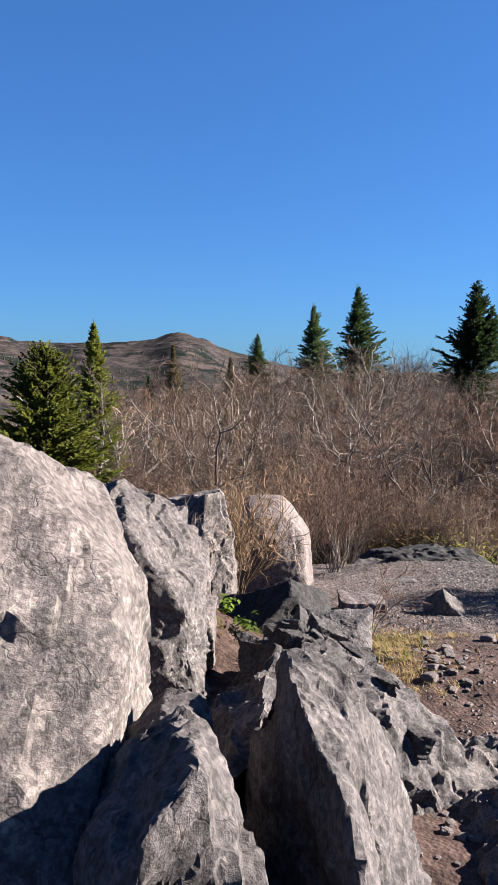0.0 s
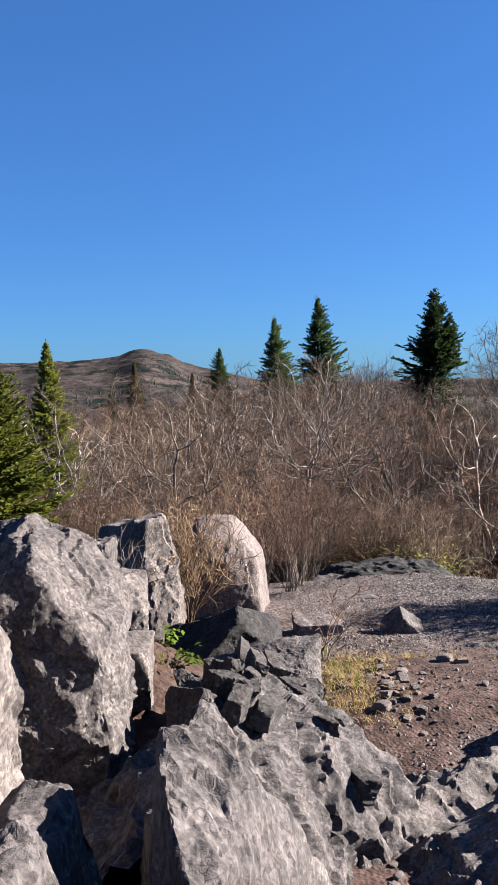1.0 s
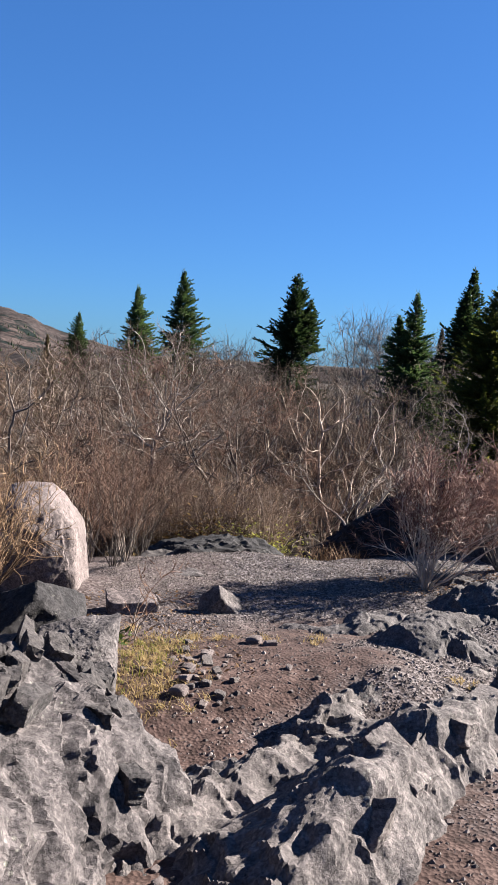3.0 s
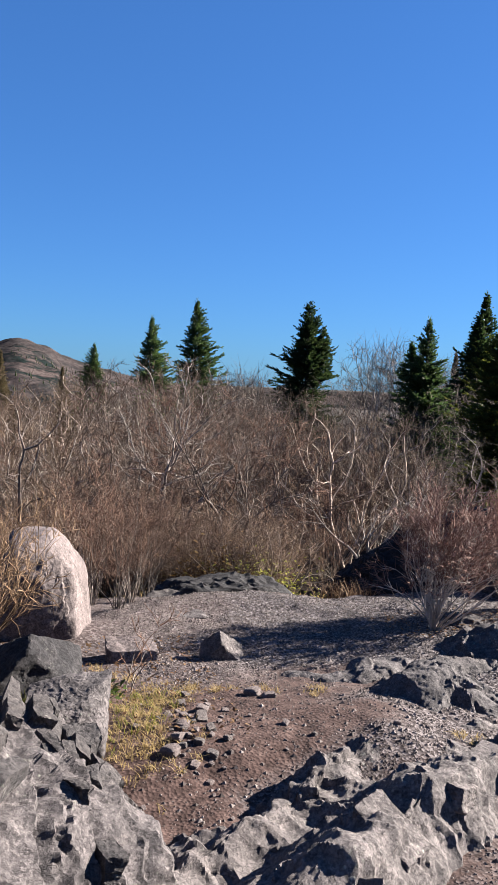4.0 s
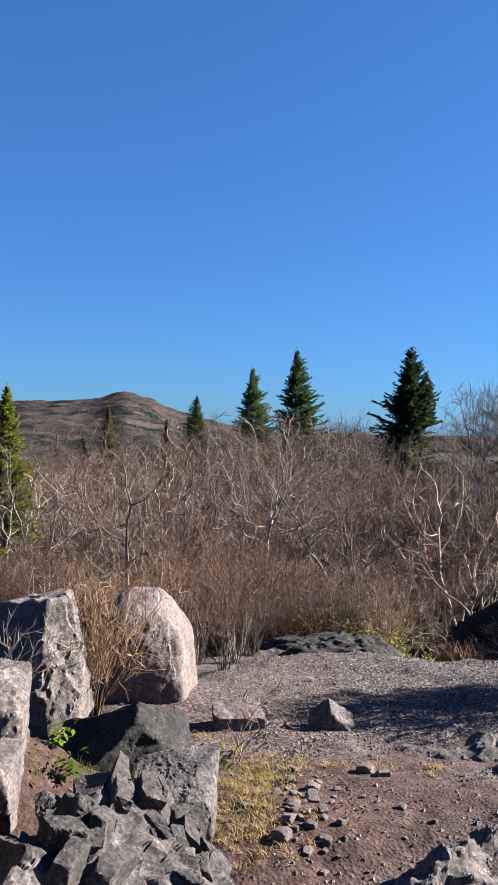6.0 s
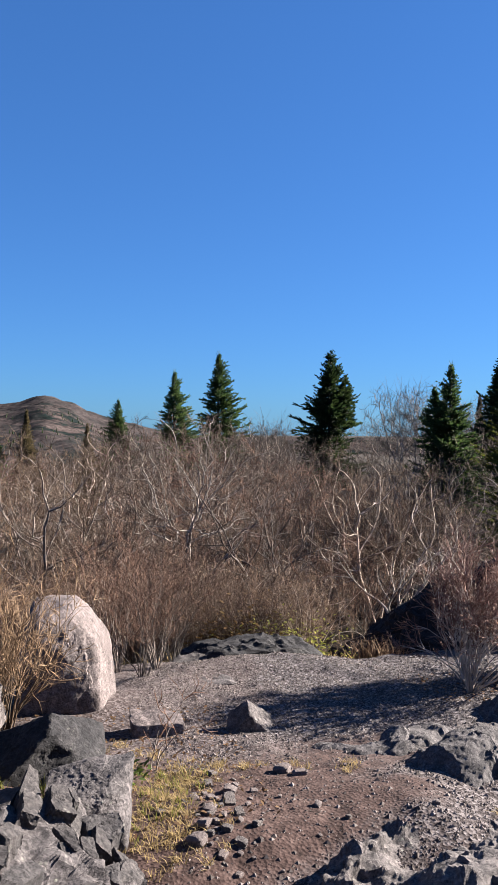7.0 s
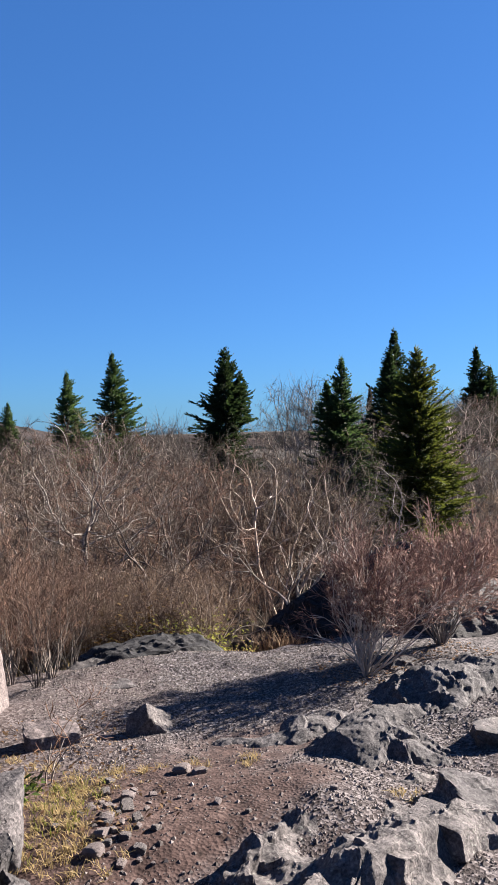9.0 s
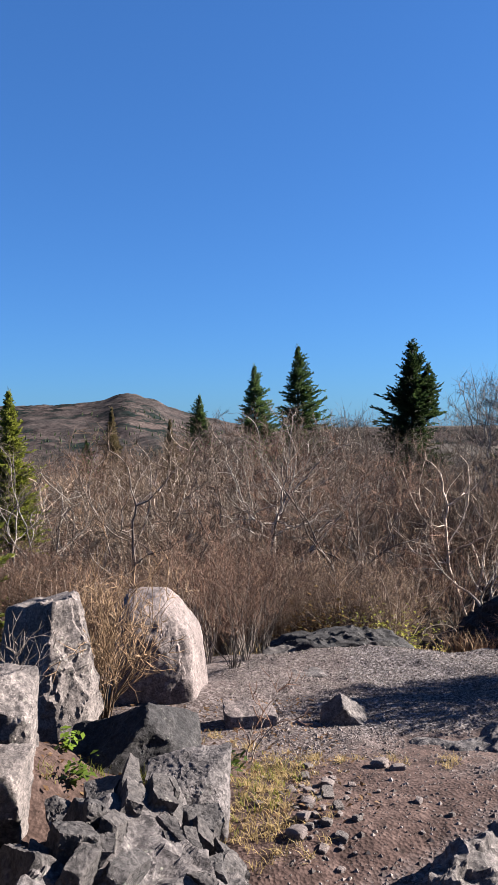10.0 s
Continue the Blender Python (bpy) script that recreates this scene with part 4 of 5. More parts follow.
# ---- the thicket ----
def crown_parts(seed, height, radius, stems, lean, count, step, twig, twigs=2, base=0.25, thin=0.0034, crook=0.14):
    """A bare crown whose limbs grow towards points strewn through a dome and fork where these part."""
    rng = np.random.default_rng(seed)
    u = rng.normal(0, 1, (count * 3, 3))
    u /= np.linalg.norm(u, axis=1, keepdims=True)
    goal = u * (rng.random((count * 3, 1)) ** 0.32) * np.array((radius, radius, height * 0.5)) + np.array((0, 0, height * 0.53))
    goal *= (1 + 0.16 * fbm(goal * 1.6 / radius + seed, 2, seed))[:, None]
    goal = goal[goal[:, 2] > height * base][:count]
    nodes, parent, tip = [], [], []
    for s in range(stems):
        a = 2 * math.pi * (s + 0.7 * rng.random()) / stems
        t = lean * rng.uniform(0.25, 1.0)
        d = np.array((math.cos(a) * math.sin(t), math.sin(a) * math.sin(t), math.cos(t)))
        p = np.array((math.cos(a), math.sin(a), 0)) * 0.05 * radius * (stems > 1)
        last = -1
        for k in range(max(2, int(height * base * rng.uniform(0.7, 1.2) / step))):
            nodes.append(p.copy())
            parent.append(last)
            last = len(nodes) - 1
            d = d + rng.normal(0, 0.13, 3)
            d /= np.linalg.norm(d)
            p = p + d * step
    nodes = np.array(nodes)
    for turn in range(90):
        if not len(goal):
            break
        gap = np.sqrt(np.maximum(np.sum(goal ** 2, 1)[:, None] + np.sum(nodes ** 2, 1)[None] - 2 * goal @ nodes.T, 0))
        near = np.argmin(gap, 1)
        left = gap[np.arange(len(goal)), near] > step * 1.5
        goal, near = goal[left], near[left]
        fresh = []
        for k in np.unique(near):
            way = goal[near == k] - nodes[k]
            way = np.mean(way / np.linalg.norm(way, axis=1, keepdims=True), 0) + rng.normal(0, crook, 3)
            if parent[k] >= 0:
                way = way + 0.55 * (nodes[k] - nodes[parent[k]]) / step
            way /= np.linalg.norm(way) + 1e-9
            fresh.append(nodes[k] + way * step * rng.uniform(0.8, 1.2))
            parent.append(int(k))
        if not fresh:
            break
        nodes = np.concatenate([nodes, fresh])
    n = len(nodes)
    flow = np.zeros(n)
    kids = np.bincount([q for q in parent if q >= 0], minlength=n)
    for k in range(n - 1, -1, -1):
        if kids[k] == 0:
            flow[k] = 1.0
        if parent[k] >= 0:
            flow[parent[k]] += flow[k]
    width = thin * flow ** 0.47
    wood, fine = [], []
    for k in range(n):
        q = parent[k]
        if q >= 0:
            (wood if flow[k] > 1.5 else fine).append((*nodes[q], *nodes[k], min(width[q], width[k] * 1.35), width[k]))
            if flow[k] < 4:
                d = nodes[k] - nodes[q]
                d /= np.linalg.norm(d) + 1e-9
                for t in range(twigs):
                    f = rng.random()
                    tl = twig * rng.uniform(0.4, 1.3)
                    w = side_way(rng, d, rng.uniform(0.4, 1.1)) + np.array((0, 0, 0.25))
                    grow(rng, nodes[q] * (1 - f) + nodes[k] * f, w / np.linalg.norm(w), tl, thin * 0.8, 2 if rng.random() < 0.4 else 1, 0.2, 0.05, fine, 0.5)
    return wood, fine


def make_crown(name, label, category, group, wood_mat, fine_mat, **shape):
    root = empty_thing(name, Matrix.Translation((0, 0, -500)), label, category, group)
    wood, fine = crown_parts(**shape)
    tagged(link_mesh("limb_work", *tubes(wood, 4), wood_mat, root), kind="stuff")
    tagged(link_mesh("twig_mass", *tubes(fine, 3), fine_mat, root), kind="stuff")
    return root


rng = np.random.default_rng(77)
THICKET = "bare shrubs of the thicket"
upright = [
    make_shrub("bare_shrub", "leafless shrub with thin red-brown stems", "shrub", THICKET, BARK_PALE, TWIG_RED, seed=101, height=1.5, stems=15, lean=0.42, stem_r=0.0085, branches=8, twigs=4, twig_len=0.14),
    make_shrub("bare_shrub", "leafless shrub with upright tan stems", "shrub", THICKET, BARK_PALE, TWIG_TAN, seed=102, height=1.7, stems=13, lean=0.34, stem_r=0.009, branches=8, twigs=4, twig_len=0.15),
    make_shrub("bare_shrub", "leafless shrub with dark upright stems", "shrub", THICKET, BARK_GREY, TWIG_RED, seed=105, height=1.6, stems=15, lean=0.40, stem_r=0.006, branches=8, twigs=4, twig_len=0.14),
]
crowns = [
    make_crown("bare_shrub", "leafless rounded shrub with pale crooked limbs", "shrub", THICKET, BARK_PALE, TWIG_GREY, seed=104, height=1.7, radius=1.05, stems=5, lean=0.6, count=460, step=0.08, twig=0.15, twigs=3, thin=0.0028, base=0.3),
    make_crown("bare_shrub", "leafless rounded shrub with red-brown twigs", "shrub", THICKET, BARK_GREY, TWIG_RED, seed=106, height=1.6, radius=1.05, stems=6, lean=0.6, count=460, step=0.08, twig=0.15, twigs=3, thin=0.0028, base=0.3),
    make_crown("bare_shrub", "leafless rounded shrub with tan twigs", "shrub", THICKET, BARK_PALE, TWIG_TAN, seed=107, height=1.8, radius=1.0, stems=4, lean=0.5, count=460, step=0.08, twig=0.15, twigs=3, thin=0.0028, base=0.3),
]
trees = [
    make_crown("bare_tree", "leafless small tree with spreading pale limbs", "tree", THICKET, BARK_WHITE, TWIG_GREY, seed=116, height=2.7, radius=1.45, stems=2, lean=0.4, count=620, step=0.11, twig=0.2, twigs=3, thin=0.0034, base=0.36, crook=0.2),
    make_crown("bare_tree", "leafless small tree with brownish twigs", "tree", THICKET, BARK_PALE, TWIG_TAN, seed=112, height=2.8, radius=1.4, stems=3, lean=0.4, count=620, step=0.11, twig=0.2, twigs=3, thin=0.0034, base=0.36, crook=0.2),
    make_crown("bare_tree", "leafless small tree with reddish twigs", "tree", THICKET, BARK_GREY, TWIG_RED, seed=113, height=2.6, radius=1.5, stems=2, lean=0.5, count=620, step=0.11, twig=0.2, twigs=3, thin=0.0034, base=0.36, crook=0.2),
]
far_trees = [
    make_crown("bare_tree", "leafless tree with pale limbs deep in the thicket", "tree", THICKET, BARK_PALE, TWIG_GREY, seed=117, height=2.7, radius=1.4, stems=3, lean=0.4, count=380, step=0.13, twig=0.26, twigs=2, thin=0.0042, base=0.33, crook=0.2),
    make_crown("bare_tree", "leafless tree with reddish twigs deep in the thicket", "tree", THICKET, BARK_GREY, TWIG_RED, seed=118, height=2.6, radius=1.45, stems=3, lean=0.45, count=380, step=0.13, twig=0.26, twigs=2, thin=0.0042, base=0.33, crook=0.2),
]
far_trees.append(far_trees[0])
slender = make_crown("bare_tree", "slender leafless tree with fine upswept twigs", "tree", THICKET, BARK_PALE, TWIG_GREY, seed=115, height=3.2, radius=0.8, stems=3, lean=0.2, count=360, step=0.14, twig=0.34, thin=0.0034, base=0.35, crook=0.2)


def scatter(models, count, r0, r1, a0, a1, sizes, spacing, keep, crown=lambda a: 1.0):
    done = []
    tries = 0
    while len(done) < count and tries < count * 30:
        tries += 1
        r = math.sqrt(rng.uniform(r0 * r0, r1 * r1))
        deg = rng.uniform(a0, a1)
        a = math.radians(deg)
        x, y = 0.7 + r * math.sin(a), 0.8 + r * math.cos(a)
        if not keep(x, y) or any((x - u) ** 2 + (y - v) ** 2 < spacing ** 2 for u, v in done):
            continue
        done.append((x, y))
        put(models[int(rng.integers(0, len(models)))], x, y, land_at(x, y), rng.uniform(0, 360), rng.uniform(*sizes) * crown(deg))


def crown_by_way(deg):
    """The far thicket is tall straight ahead and low below the big spruce and on the rising right."""
    return float(np.interp(deg, (-28, -6, 2, 8, 12, 14.5, 18.5, 21, 25, 30, 40), (0.75, 1.02, 1.0, 1.05, 1.0, 0.72, 0.72, 1.0, 0.8, 0.6, 0.5)))


def clear(x, y):
    """Away from the full spruce, the opening before it and the birch with the view to it."""
    way = math.degrees(math.atan2(x - 0.7, y - 0.8))
    if (x - 10.9) ** 2 + (y - 18) ** 2 < 6 or (abs(way - 30.4) < 4.0 and y < 18):
        return False
    return not (abs(way - 6.7) < 4.5 and 12.2 < y < 15.6)


near_edge = lambda x, y: y > 9.7 + 0.12 * max(x - 2, 0) and not (3.4 < x < 9.2 and y < 13.0) and not (x < 2.2 and y < 9.9)
scatter(upright, 110, 9.0, 12.4, -28, 32, (0.65, 1.05), 0.35, near_edge)
scatter(crowns, 38, 9.8, 12.6, -28, 32, (0.5, 0.85), 0.6, near_edge)
scatter(upright, 12, 12.4, 17.0, -28, 46, (0.8, 1.1), 0.9, clear)
scatter(trees, 15, 13.5, 19.0, -24, 13, (1.2, 1.45), 2.3, clear)
scatter(trees, 8, 14.0, 19.0, 13, 27, (1.0, 1.25), 1.8, clear)
scatter(crowns, 24, 12.6, 18.0, -24, 28, (1.0, 1.45), 1.6, lambda x, y: clear(x, y) and not (3.4 < x < 9.2 and y < 13.6))
scatter(crowns + trees, 36, 18.0, 26.0, -28, 48, (1.2, 1.6), 1.4, clear, crown_by_way)
scatter(far_trees, 46, 26.0, 44.0, -26, 48, (1.5, 2.0), 1.8, clear, crown_by_way)
scatter(far_trees, 28, 44.0, 66.0, -4, 46, (1.9, 2.4), 2.4, lambda x, y: True, crown_by_way)
scatter(crowns, 60, 13.0, 27.0, 31, 50, (0.7, 1.1), 0.9, lambda x, y: clear(x, y) and y > 10.0)
scatter(upright, 50, 9.5, 20.0, 30, 50, (0.6, 0.9), 0.5, lambda x, y: clear(x, y) and x > 8.2)
scatter(far_trees, 45, 27.0, 60.0, 26, 50, (1.0, 1.4), 1.6, clear)
scatter([slender], 3, 30.0, 38.0, 20.2, 22.2, (1.6, 1.95), 1.4, clear)
scatter([slender], 8, 30.0, 42.0, 9.5, 13.5, (1.5, 1.75), 1.4, clear)
for sx, sy, kind, size in ((0.92, 7.7, 2, 0.8), (1.08, 8.3, 2, 0.85), (0.70, 8.2, 2, 0.8), (1.30, 8.85, 2, 0.75), (0.5, 8.7, 0, 0.9)):
    put(upright[kind], sx, sy, land_at(sx, sy), 70 * sx * sy, size)
birch = make_crown("birch_tree", "leafless pale-barked birch with a domed forking crown", "birch tree", "", BARK_WHITE, TWIG_GREY, seed=131, height=3.6, radius=1.65, stems=2, lean=0.3, count=1150, step=0.10, twig=0.2, twigs=3, thin=0.0036, base=0.36, crook=0.2)
put(birch, 2.25, 14.5, -1.95, 30, 1.06)
fan = make_shrub("bare_shrub", "leafless fan of pale upright stems", "shrub", THICKET, BARK_WHITE, TWIG_GREY, seed=134, height=2.3, stems=20, lean=0.55, stem_r=0.009, branches=7, twigs=4, twig_len=0.2)
for fx, fy, turn, size in ((6.0, 16.2, 0, 1.5), (7.2, 16.6, 80, 1.55), (5.0, 17.5, 160, 1.45), (8.3, 17.6, 240, 1.45), (4.0, 15.0, 300, 1.2)):
    put(fan, fx, fy, land_at(fx, fy), turn, size)
dead = make_shrub("dead_shrub", "bleached dead shrub with crooked white stems", "shrub", "", BARK_WHITE, BARK_PALE, seed=132, height=1.3, stems=5, lean=0.7, stem_r=0.026, branches=6, twigs=2, twig_len=0.2, forked=True)
put(dead, 5.0, 12.0, -1.55, 0, 1.25)
put(dead, 4.6, 15.5, -2.2, 140, 1.2)
put(dead, 3.1, 13.2, -1.95, 60, 1.3)


# ---- bushes by the trail ----
red = make_tree("red_bush", "rounded twiggy bush with reddish buds on the trail's edge", "bush", "", BARK_WHITE, TWIG_BUSH, seed=125, height=1.42, stems=22, lean=0.50, stem_r=0.011, spread=0.46)
rng_bud = np.random.default_rng(5)
twig_points = np.array([v.co[:] for v in red.children[1].data.vertices])
tips = twig_points[rng_bud.choice(len(twig_points), 2200, replace=False)]
bud_v = (tips[:, None, :] + np.array([[0, 0, 0.010], [0.0045, 0, 0], [-0.003, 0.004, 0], [-0.003, -0.004, 0]])[None]).reshape(-1, 3)
bud_f = (np.arange(2200)[:, None, None] * 4 + np.array([[0, 1, 2], [0, 2, 3], [0, 3, 1], [1, 3, 2]])[None]).reshape(-1, 3)
tagged(link_mesh("bud_mass", bud_v, bud_f, BUD, red), kind="stuff")
put(red, 3.62, 6.62, land_at(3.62, 6.62) - 0.02, 180, 0.95)
put(red, 4.70, 7.15, land_at(4.70, 7.15) - 0.02, 100, 0.95)

brown_bush = make_shrub("brown_bush", "dry brown bush growing between boulder and block", "bush", "", TWIG_STRAW, TWIG_STRAW, seed=122, height=1.02, stems=24, lean=0.42, stem_r=0.006, branches=7, twigs=4, twig_len=0.14)
put(brown_bush, -0.06, 5.95, -0.42)
dark_bush = make_shrub("dark_vine", "dark leafless creeper against the streaked block", "bush", "", BARK_GREY, BARK_GREY, seed=123, height=0.6, stems=8, lean=0.35, stem_r=0.005, branches=5, twigs=2, twig_len=0.12)
put(dark_bush, -0.36, 4.80, -0.05)
sapling = make_shrub("sapling", "thin pale bare sapling among the grass", "sapling", "", BARK_PALE, TWIG_RED, seed=124, height=0.62, stems=3, lean=0.7, stem_r=0.006, branches=4, twigs=2, twig_len=0.10)
put(sapling, 0.90, 5.25, -0.40)


golden = make_shrub("golden_shrub", "low shrub holding yellow-orange leaves behind the slab", "shrub", "", TWIG_TAN, TWIG_RED, seed=141, height=0.85, stems=12, lean=0.45, stem_r=0.007, branches=5, twigs=2, twig_len=0.12)
put(golden, 2.12, 9.95, land_at(2.12, 9.95))

# ---- grass, weeds and litter ----
def blades(seed, spots, per, length, width, spread, lean=0.6, up=0.0):
    """Bent blades in tufts at the given x, y, radius."""
    r = np.random.default_rng(seed)
    spot = np.concatenate([np.tile((x, y, rad), (int(per * rad * rad / 0.01) + 3, 1)) for x, y, rad in spots])
    n = len(spot)
    a, d = r.uniform(0, 2 * math.pi, n), spot[:, 2] * np.sqrt(r.random(n))
    bx, by = spot[:, 0] + d * np.cos(a), spot[:, 1] + d * np.sin(a)
    bz = land(bx, by) - 0.004 + up
    h, t, ln = length * r.uniform(0.45, 1.15, n), r.uniform(0, 2 * math.pi, n), lean * r.uniform(0.2, 1.2, n)
    fx, fy = np.cos(t), np.sin(t)
    rows = []
    for f, w in ((0, 1.0), (0.55, 0.8), (1.0, 0.0)):
        c = np.stack([bx + fx * ln * h * f * f, by + fy * ln * h * f * f, bz + h * f * (1 - 0.35 * ln * f)], -1)
        across = np.stack([-fy, fx, 0 * fx], -1) * width * w
        rows += [c + across, c - across] if w else [c]
    faces = np.array([[0, 1, 3], [0, 3, 2], [2, 3, 4]])
    return np.stack(rows, 1).reshape(-1, 3), (np.arange(n)[:, None, None] * 5 + faces[None]).reshape(-1, 3)


def spots(seed, count, x0, x1, y0, y1, r0, r1):
    r = np.random.default_rng(seed)
    return [(r.uniform(x0, x1), r.uniform(y0, y1), r.uniform(r0, r1)) for k in range(count)]


def strewn(seed, count, line, wide, r0, r1):
    """Tufts gathered round a bent line, thinner away from it."""
    r = np.random.default_rng(seed)
    line = np.array(line)
    t = r.random(count) * (len(line) - 1)
    k = t.astype(int)
    p = line[k] + (t - k)[:, None] * (line[k + 1] - line[k]) + r.normal(0, wide, (count, 2))
    return [(x, y, r.uniform(r0, r1)) for x, y in p]


dry = strewn(1, 230, ((0.84, 4.02), (0.92, 4.4), (1.02, 4.85), (1.15, 5.2)), 0.13, 0.006, 0.038) + spots(3, 8, 0.55, 0.95, 5.2, 6.1, 0.03, 0.08)
for k, (x, y) in enumerate(((1.42, 5.08), (1.62, 5.02), (1.95, 4.88), (1.20, 5.2), (2.55, 4.15))):
    dry += strewn(20 + k, 7, ((x, y), (x + 0.12, y + 0.02)), 0.045, 0.012, 0.045)
tagged(link_mesh("dry_grass", *blades(11, dry, 120, 0.05, 0.0020, 1, 1.3), GRASS_DRY), "tufts of short dry yellow grass beside the trail", "grass", kind="stuff")
green = strewn(4, 60, ((0.84, 4.3), (0.92, 4.7), (1.0, 5.1)), 0.11, 0.006, 0.030) + spots(5, 7, 0.5, 0.75, 4.8, 5.1, 0.03, 0.06) + [(0.22, 4.62, 0.06), (0.27, 4.6, 0.05)] + spots(6, 6, -0.15, 0.2, 4.4, 5.4, 0.03, 0.06)
tagged(link_mesh("green_grass", *blades(12, green, 70, 0.06, 0.0022, 1, 0.9), GRASS_GREEN), "tufts of green grass between the rocks", "grass", kind="stuff")
tagged(link_mesh("grass_tuft", *blades(15, [(0.34, 4.24, 0.05), (0.37, 4.30, 0.04)], 160, 0.07, 0.0022, 1, 0.8, up=0.22), GRASS_GREEN), "small green grass tuft on the dark ledge", "grass", kind="stuff")
hollow = spots(7, 22, 3.85, 4.5, 9.9, 10.4, 0.06, 0.14)
tagged(link_mesh("russet_grass", *blades(13, hollow, 22, 0.45, 0.005, 1, 0.6), TWIG_STRAW), "russet dry grass tuft in the hollow", "grass", kind="stuff")
bank = spots(8, 60, 0.6, 3.6, 9.6, 10.8, 0.06, 0.16)
tagged(link_mesh("bank_grass", *blades(14, bank, 9, 0.30, 0.004, 1, 0.6), GRASS_DRY), "tan grass at the foot of the thicket", "grass", kind="stuff")


def leaves(seed, count, place, size):
    r = np.random.default_rng(seed)
    v, f = [], []
    for k in range(count):
        x, y, z = place(r)
        a, s = r.uniform(0, 2 * math.pi), size * r.uniform(0.5, 1.2)
        u = Vector((math.cos(a), math.sin(a), r.uniform(-0.5, 0.5)))
        w = Vector((-math.sin(a), math.cos(a), r.uniform(-0.5, 0.5))) * 0.45
        c = Vector((x, y, z))
        i = len(v)
        v += [c - u * s, c + w * s + Vector((0, 0, 0.2 * s)), c + u * s, c - w * s + Vector((0, 0, 0.2 * s))]
        f.append((i, i + 1, i + 2, i + 3))
    return np.array([q[:] for q in v]), np.array(f)


def on_land(x0, x1, y0, y1, up):
    def place(r):
        x, y = r.uniform(x0, x1), r.uniform(y0, y1)
        return x, y, land_at(x, y) + r.uniform(0.003, up)
    return place


tagged(link_mesh("leaf_litter", *leaves(31, 900, on_land(-0.2, 1.5, 4.2, 6.6, 0.02), 0.018), BROWN_LEAF), "small brown dead leaves on the soil", "leaf litter", kind="stuff")
tagged(link_mesh("bush_litter", *leaves(32, 350, on_land(3.2, 4.9, 6.2, 7.2, 0.03), 0.02), BROWN_LEAF), "brown leaves under the red bush", "leaf litter", kind="stuff")
for wx, wy in ((0.62, 4.86), (0.70, 4.80), (0.78, 4.92), (0.02, 4.5), (-0.04, 5.24), (0.10, 5.36), (0.54, 4.66), (0.47, 4.70), (-0.08, 4.86)):
    weed = empty_thing("weed", Matrix.Translation((wx, wy, land_at(wx, wy))), "low weed with fresh yellow-green leaves", "weed", "weeds")
    tagged(link_mesh("leaf_rosette", *leaves(int(wx * 100 + 40), 44, lambda r: (r.normal(0, 0.035), r.normal(0, 0.035), r.uniform(0.02, 0.12)), 0.03), LEAF, weed), kind="stuff")
tagged(link_mesh("evergreen_undergrowth", *leaves(36, 2600, lambda r: (r.normal(2.75, 0.32), r.normal(9.75, 0.14), land_at(2.75, 9.75) + abs(r.normal(0, 0.26))), 0.03), GRASS_GREEN), "low dark evergreen growth behind the slab", "undergrowth", kind="stuff")

tagged(link_mesh("leaf_mass", *leaves(37, 1100, lambda r: (r.normal(0, 0.34), r.normal(0, 0.2), abs(r.normal(0.42, 0.22))), 0.034), GOLD_LEAF, golden), kind="stuff")

# ---- loose stones ----
def stone_mesh(seed, flat, mat):
    ob = rock_mesh("stone", (1.0, 0.8, flat), seed, mat, detail=3, chips=9, plates=0.0, round_off=45)
    return ob


r = np.random.default_rng(90)
stone_kinds = [stone_mesh(200, 0.6, ROCK_PALE), stone_mesh(201, 0.75, ROCK_PINK), stone_mesh(202, 0.45, ROCK_PINK)]
for ob in stone_kinds:
    tagged(ob, "angular pale grey stone lying on the trail", "stone", "loose stones")
laid = [(1.18, 4.79, 0.05), (1.28, 4.66, 0.06), (1.17, 4.58, 0.04), (1.28, 4.36, 0.05), (1.08, 4.60, 0.035), (1.33, 4.78, 0.035), (1.22, 4.95, 0.05), (1.62, 4.92, 0.075), (1.70, 4.84, 0.065), (1.25, 4.50, 0.07), (1.14, 4.40, 0.05), (1.10, 4.28, 0.06), (1.20, 4.22, 0.045), (1.05, 4.15, 0.07), (1.16, 4.06, 0.04), (1.25, 4.12, 0.05)]
for k in range(34):
    laid.append((r.normal(0.80, 0.12), r.normal(2.78, 0.16), r.uniform(0.012, 0.035)))
for k in range(26):
    laid.append((r.normal(1.20, 0.09), r.normal(4.35, 0.28), r.uniform(0.012, 0.04)))
while len(laid) < 240:
    x, y = r.uniform(0.9, 3.6), r.uniform(3.0, 7.0)
    laid.append((x, y, min(0.009 + r.exponential(0.008), 0.04)))
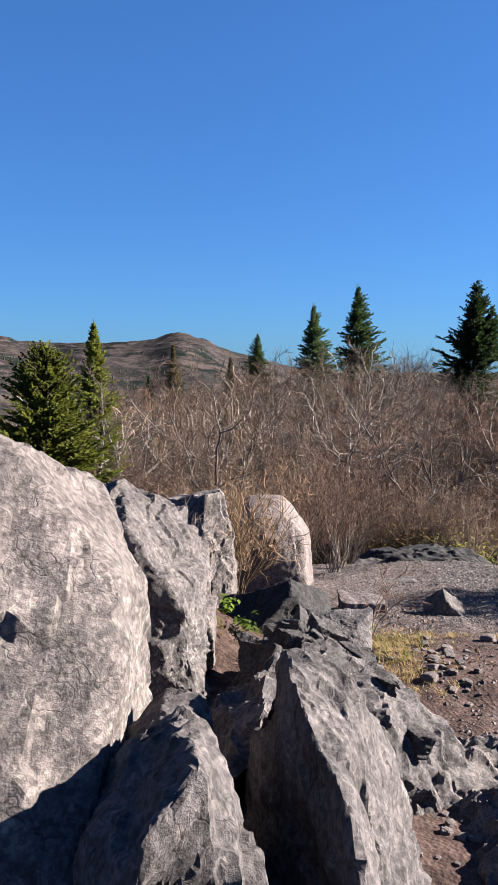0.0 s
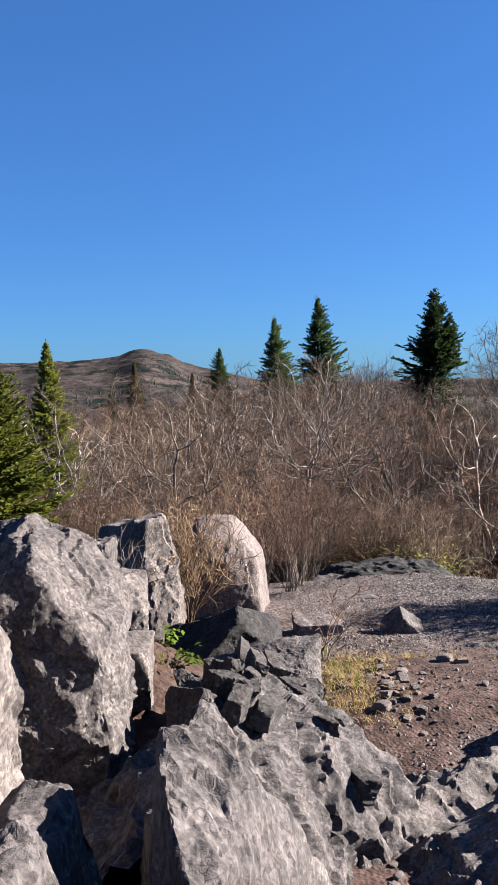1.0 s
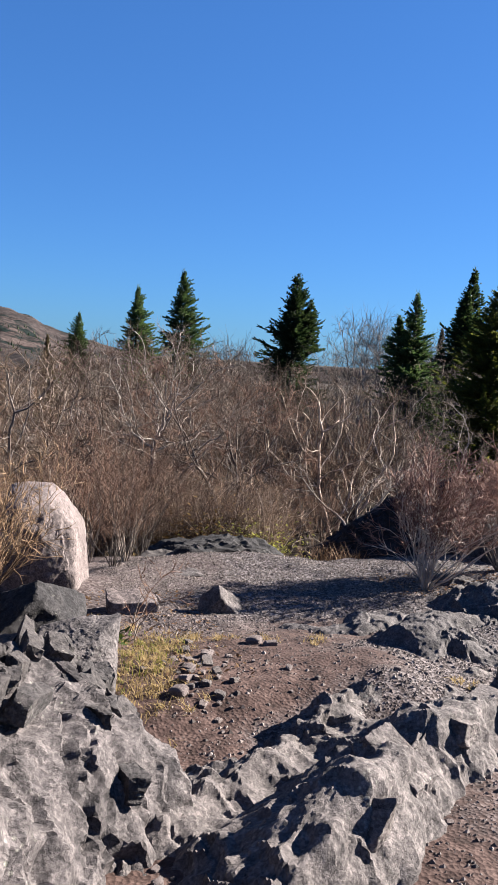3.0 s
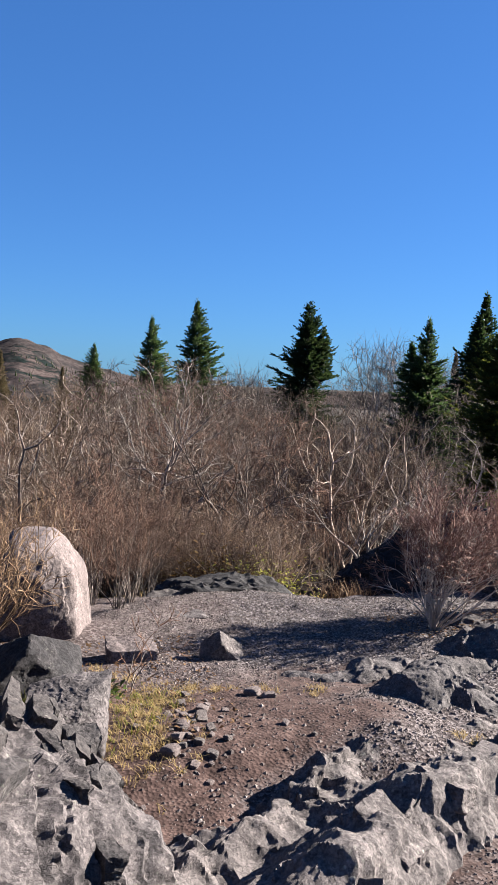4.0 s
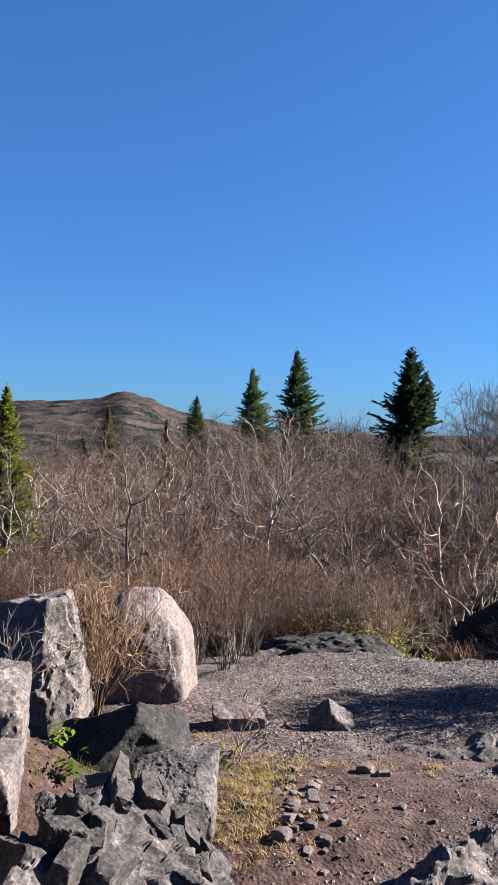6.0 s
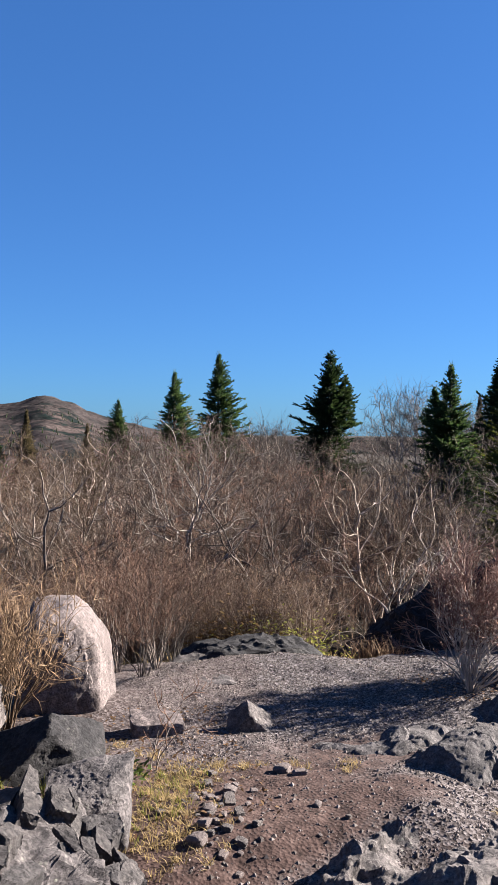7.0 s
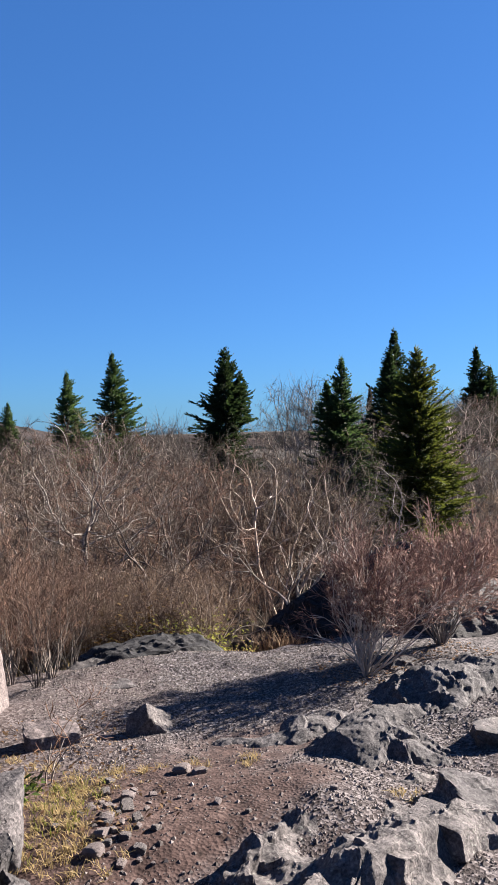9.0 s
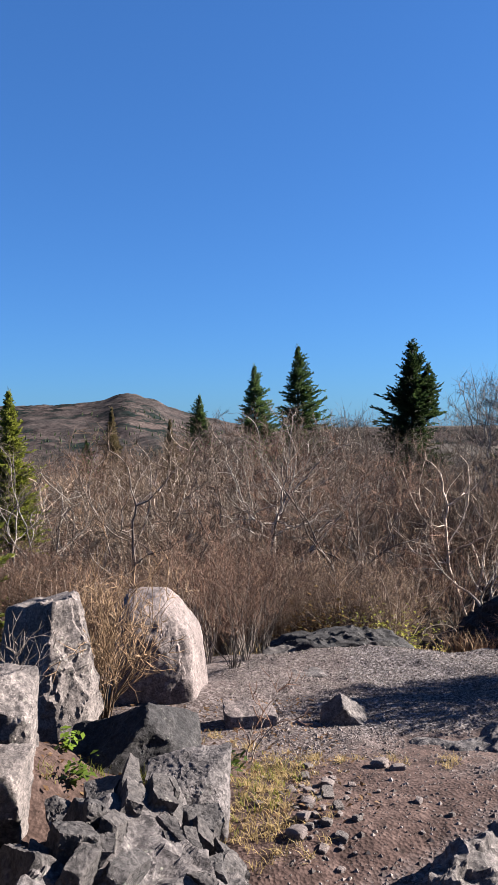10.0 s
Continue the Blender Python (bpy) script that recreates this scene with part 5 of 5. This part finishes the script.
for k, (x, y, size) in enumerate(laid):
    size *= 0.6
    kind = stone_kinds[k % 3]
    m = pose(x, y, land_at(x, y) + size * 0.25, r.uniform(-12, 12), r.uniform(-12, 12), r.uniform(0, 360)) @ Matrix.Diagonal((size, size, size, 1))
    if k < 3:
        kind.matrix_world = m
    else:
        copy_thing(kind, m @ Matrix.Diagonal((1 / kind.scale.x, 1 / kind.scale.y, 1 / kind.scale.z, 1)))


def gravel_mesh(seed, count):
    r = np.random.default_rng(seed)
    x, y = r.uniform(0.8, 5.2, count * 4), r.uniform(2.6, 8.9, count * 4)
    n = fbm(np.stack([x, y, 0 * x], -1) * 1.3, 4, 21)
    dense = np.clip(smooth(-0.35, 0.45, (x - 2.05 - 0.05 * (y - 4)) * 0.9 + 0.6 * n) + smooth(4.9, 5.8, y + 0.4 * n), 0.22, 1)
    dense *= smooth(5.2, 4.4, x) * smooth(0.8, 1.1, x + 0.1 * n)
    keep = np.nonzero(r.random(count * 4) < dense)[0][:count]
    x, y = x[keep], y[keep]
    z = land(x, y)
    size = np.minimum(0.0034 + r.exponential(0.0030, len(x)), 0.020)
    shape = np.array([[1, 0, 0], [0, 1, 0], [-1, 0, 0], [0, -1, 0], [0.1, 0.1, 0.8]], float)
    v = shape[None] * r.uniform(0.6, 1.3, (len(x), 5, 3))
    a = r.uniform(0, 2 * math.pi, len(x))
    ca, sa = np.cos(a)[:, None], np.sin(a)[:, None]
    v = np.stack([v[..., 0] * ca - v[..., 1] * sa, v[..., 0] * sa + v[..., 1] * ca, v[..., 2]], -1) * size[:, None, None]
    v = v + np.stack([x, y, z - size * 0.1], -1)[:, None, :]
    f = np.array([[0, 1, 4], [1, 2, 4], [2, 3, 4], [3, 0, 4]])
    f = (np.arange(len(x))[:, None, None] * 5 + f[None]).reshape(-1, 3)
    return v.reshape(-1, 3), f


tagged(link_mesh("gravel", *gravel_mesh(95, 100000), GRAVEL, flat=True), "loose grey gravel strewn over the trail", "gravel", kind="stuff")
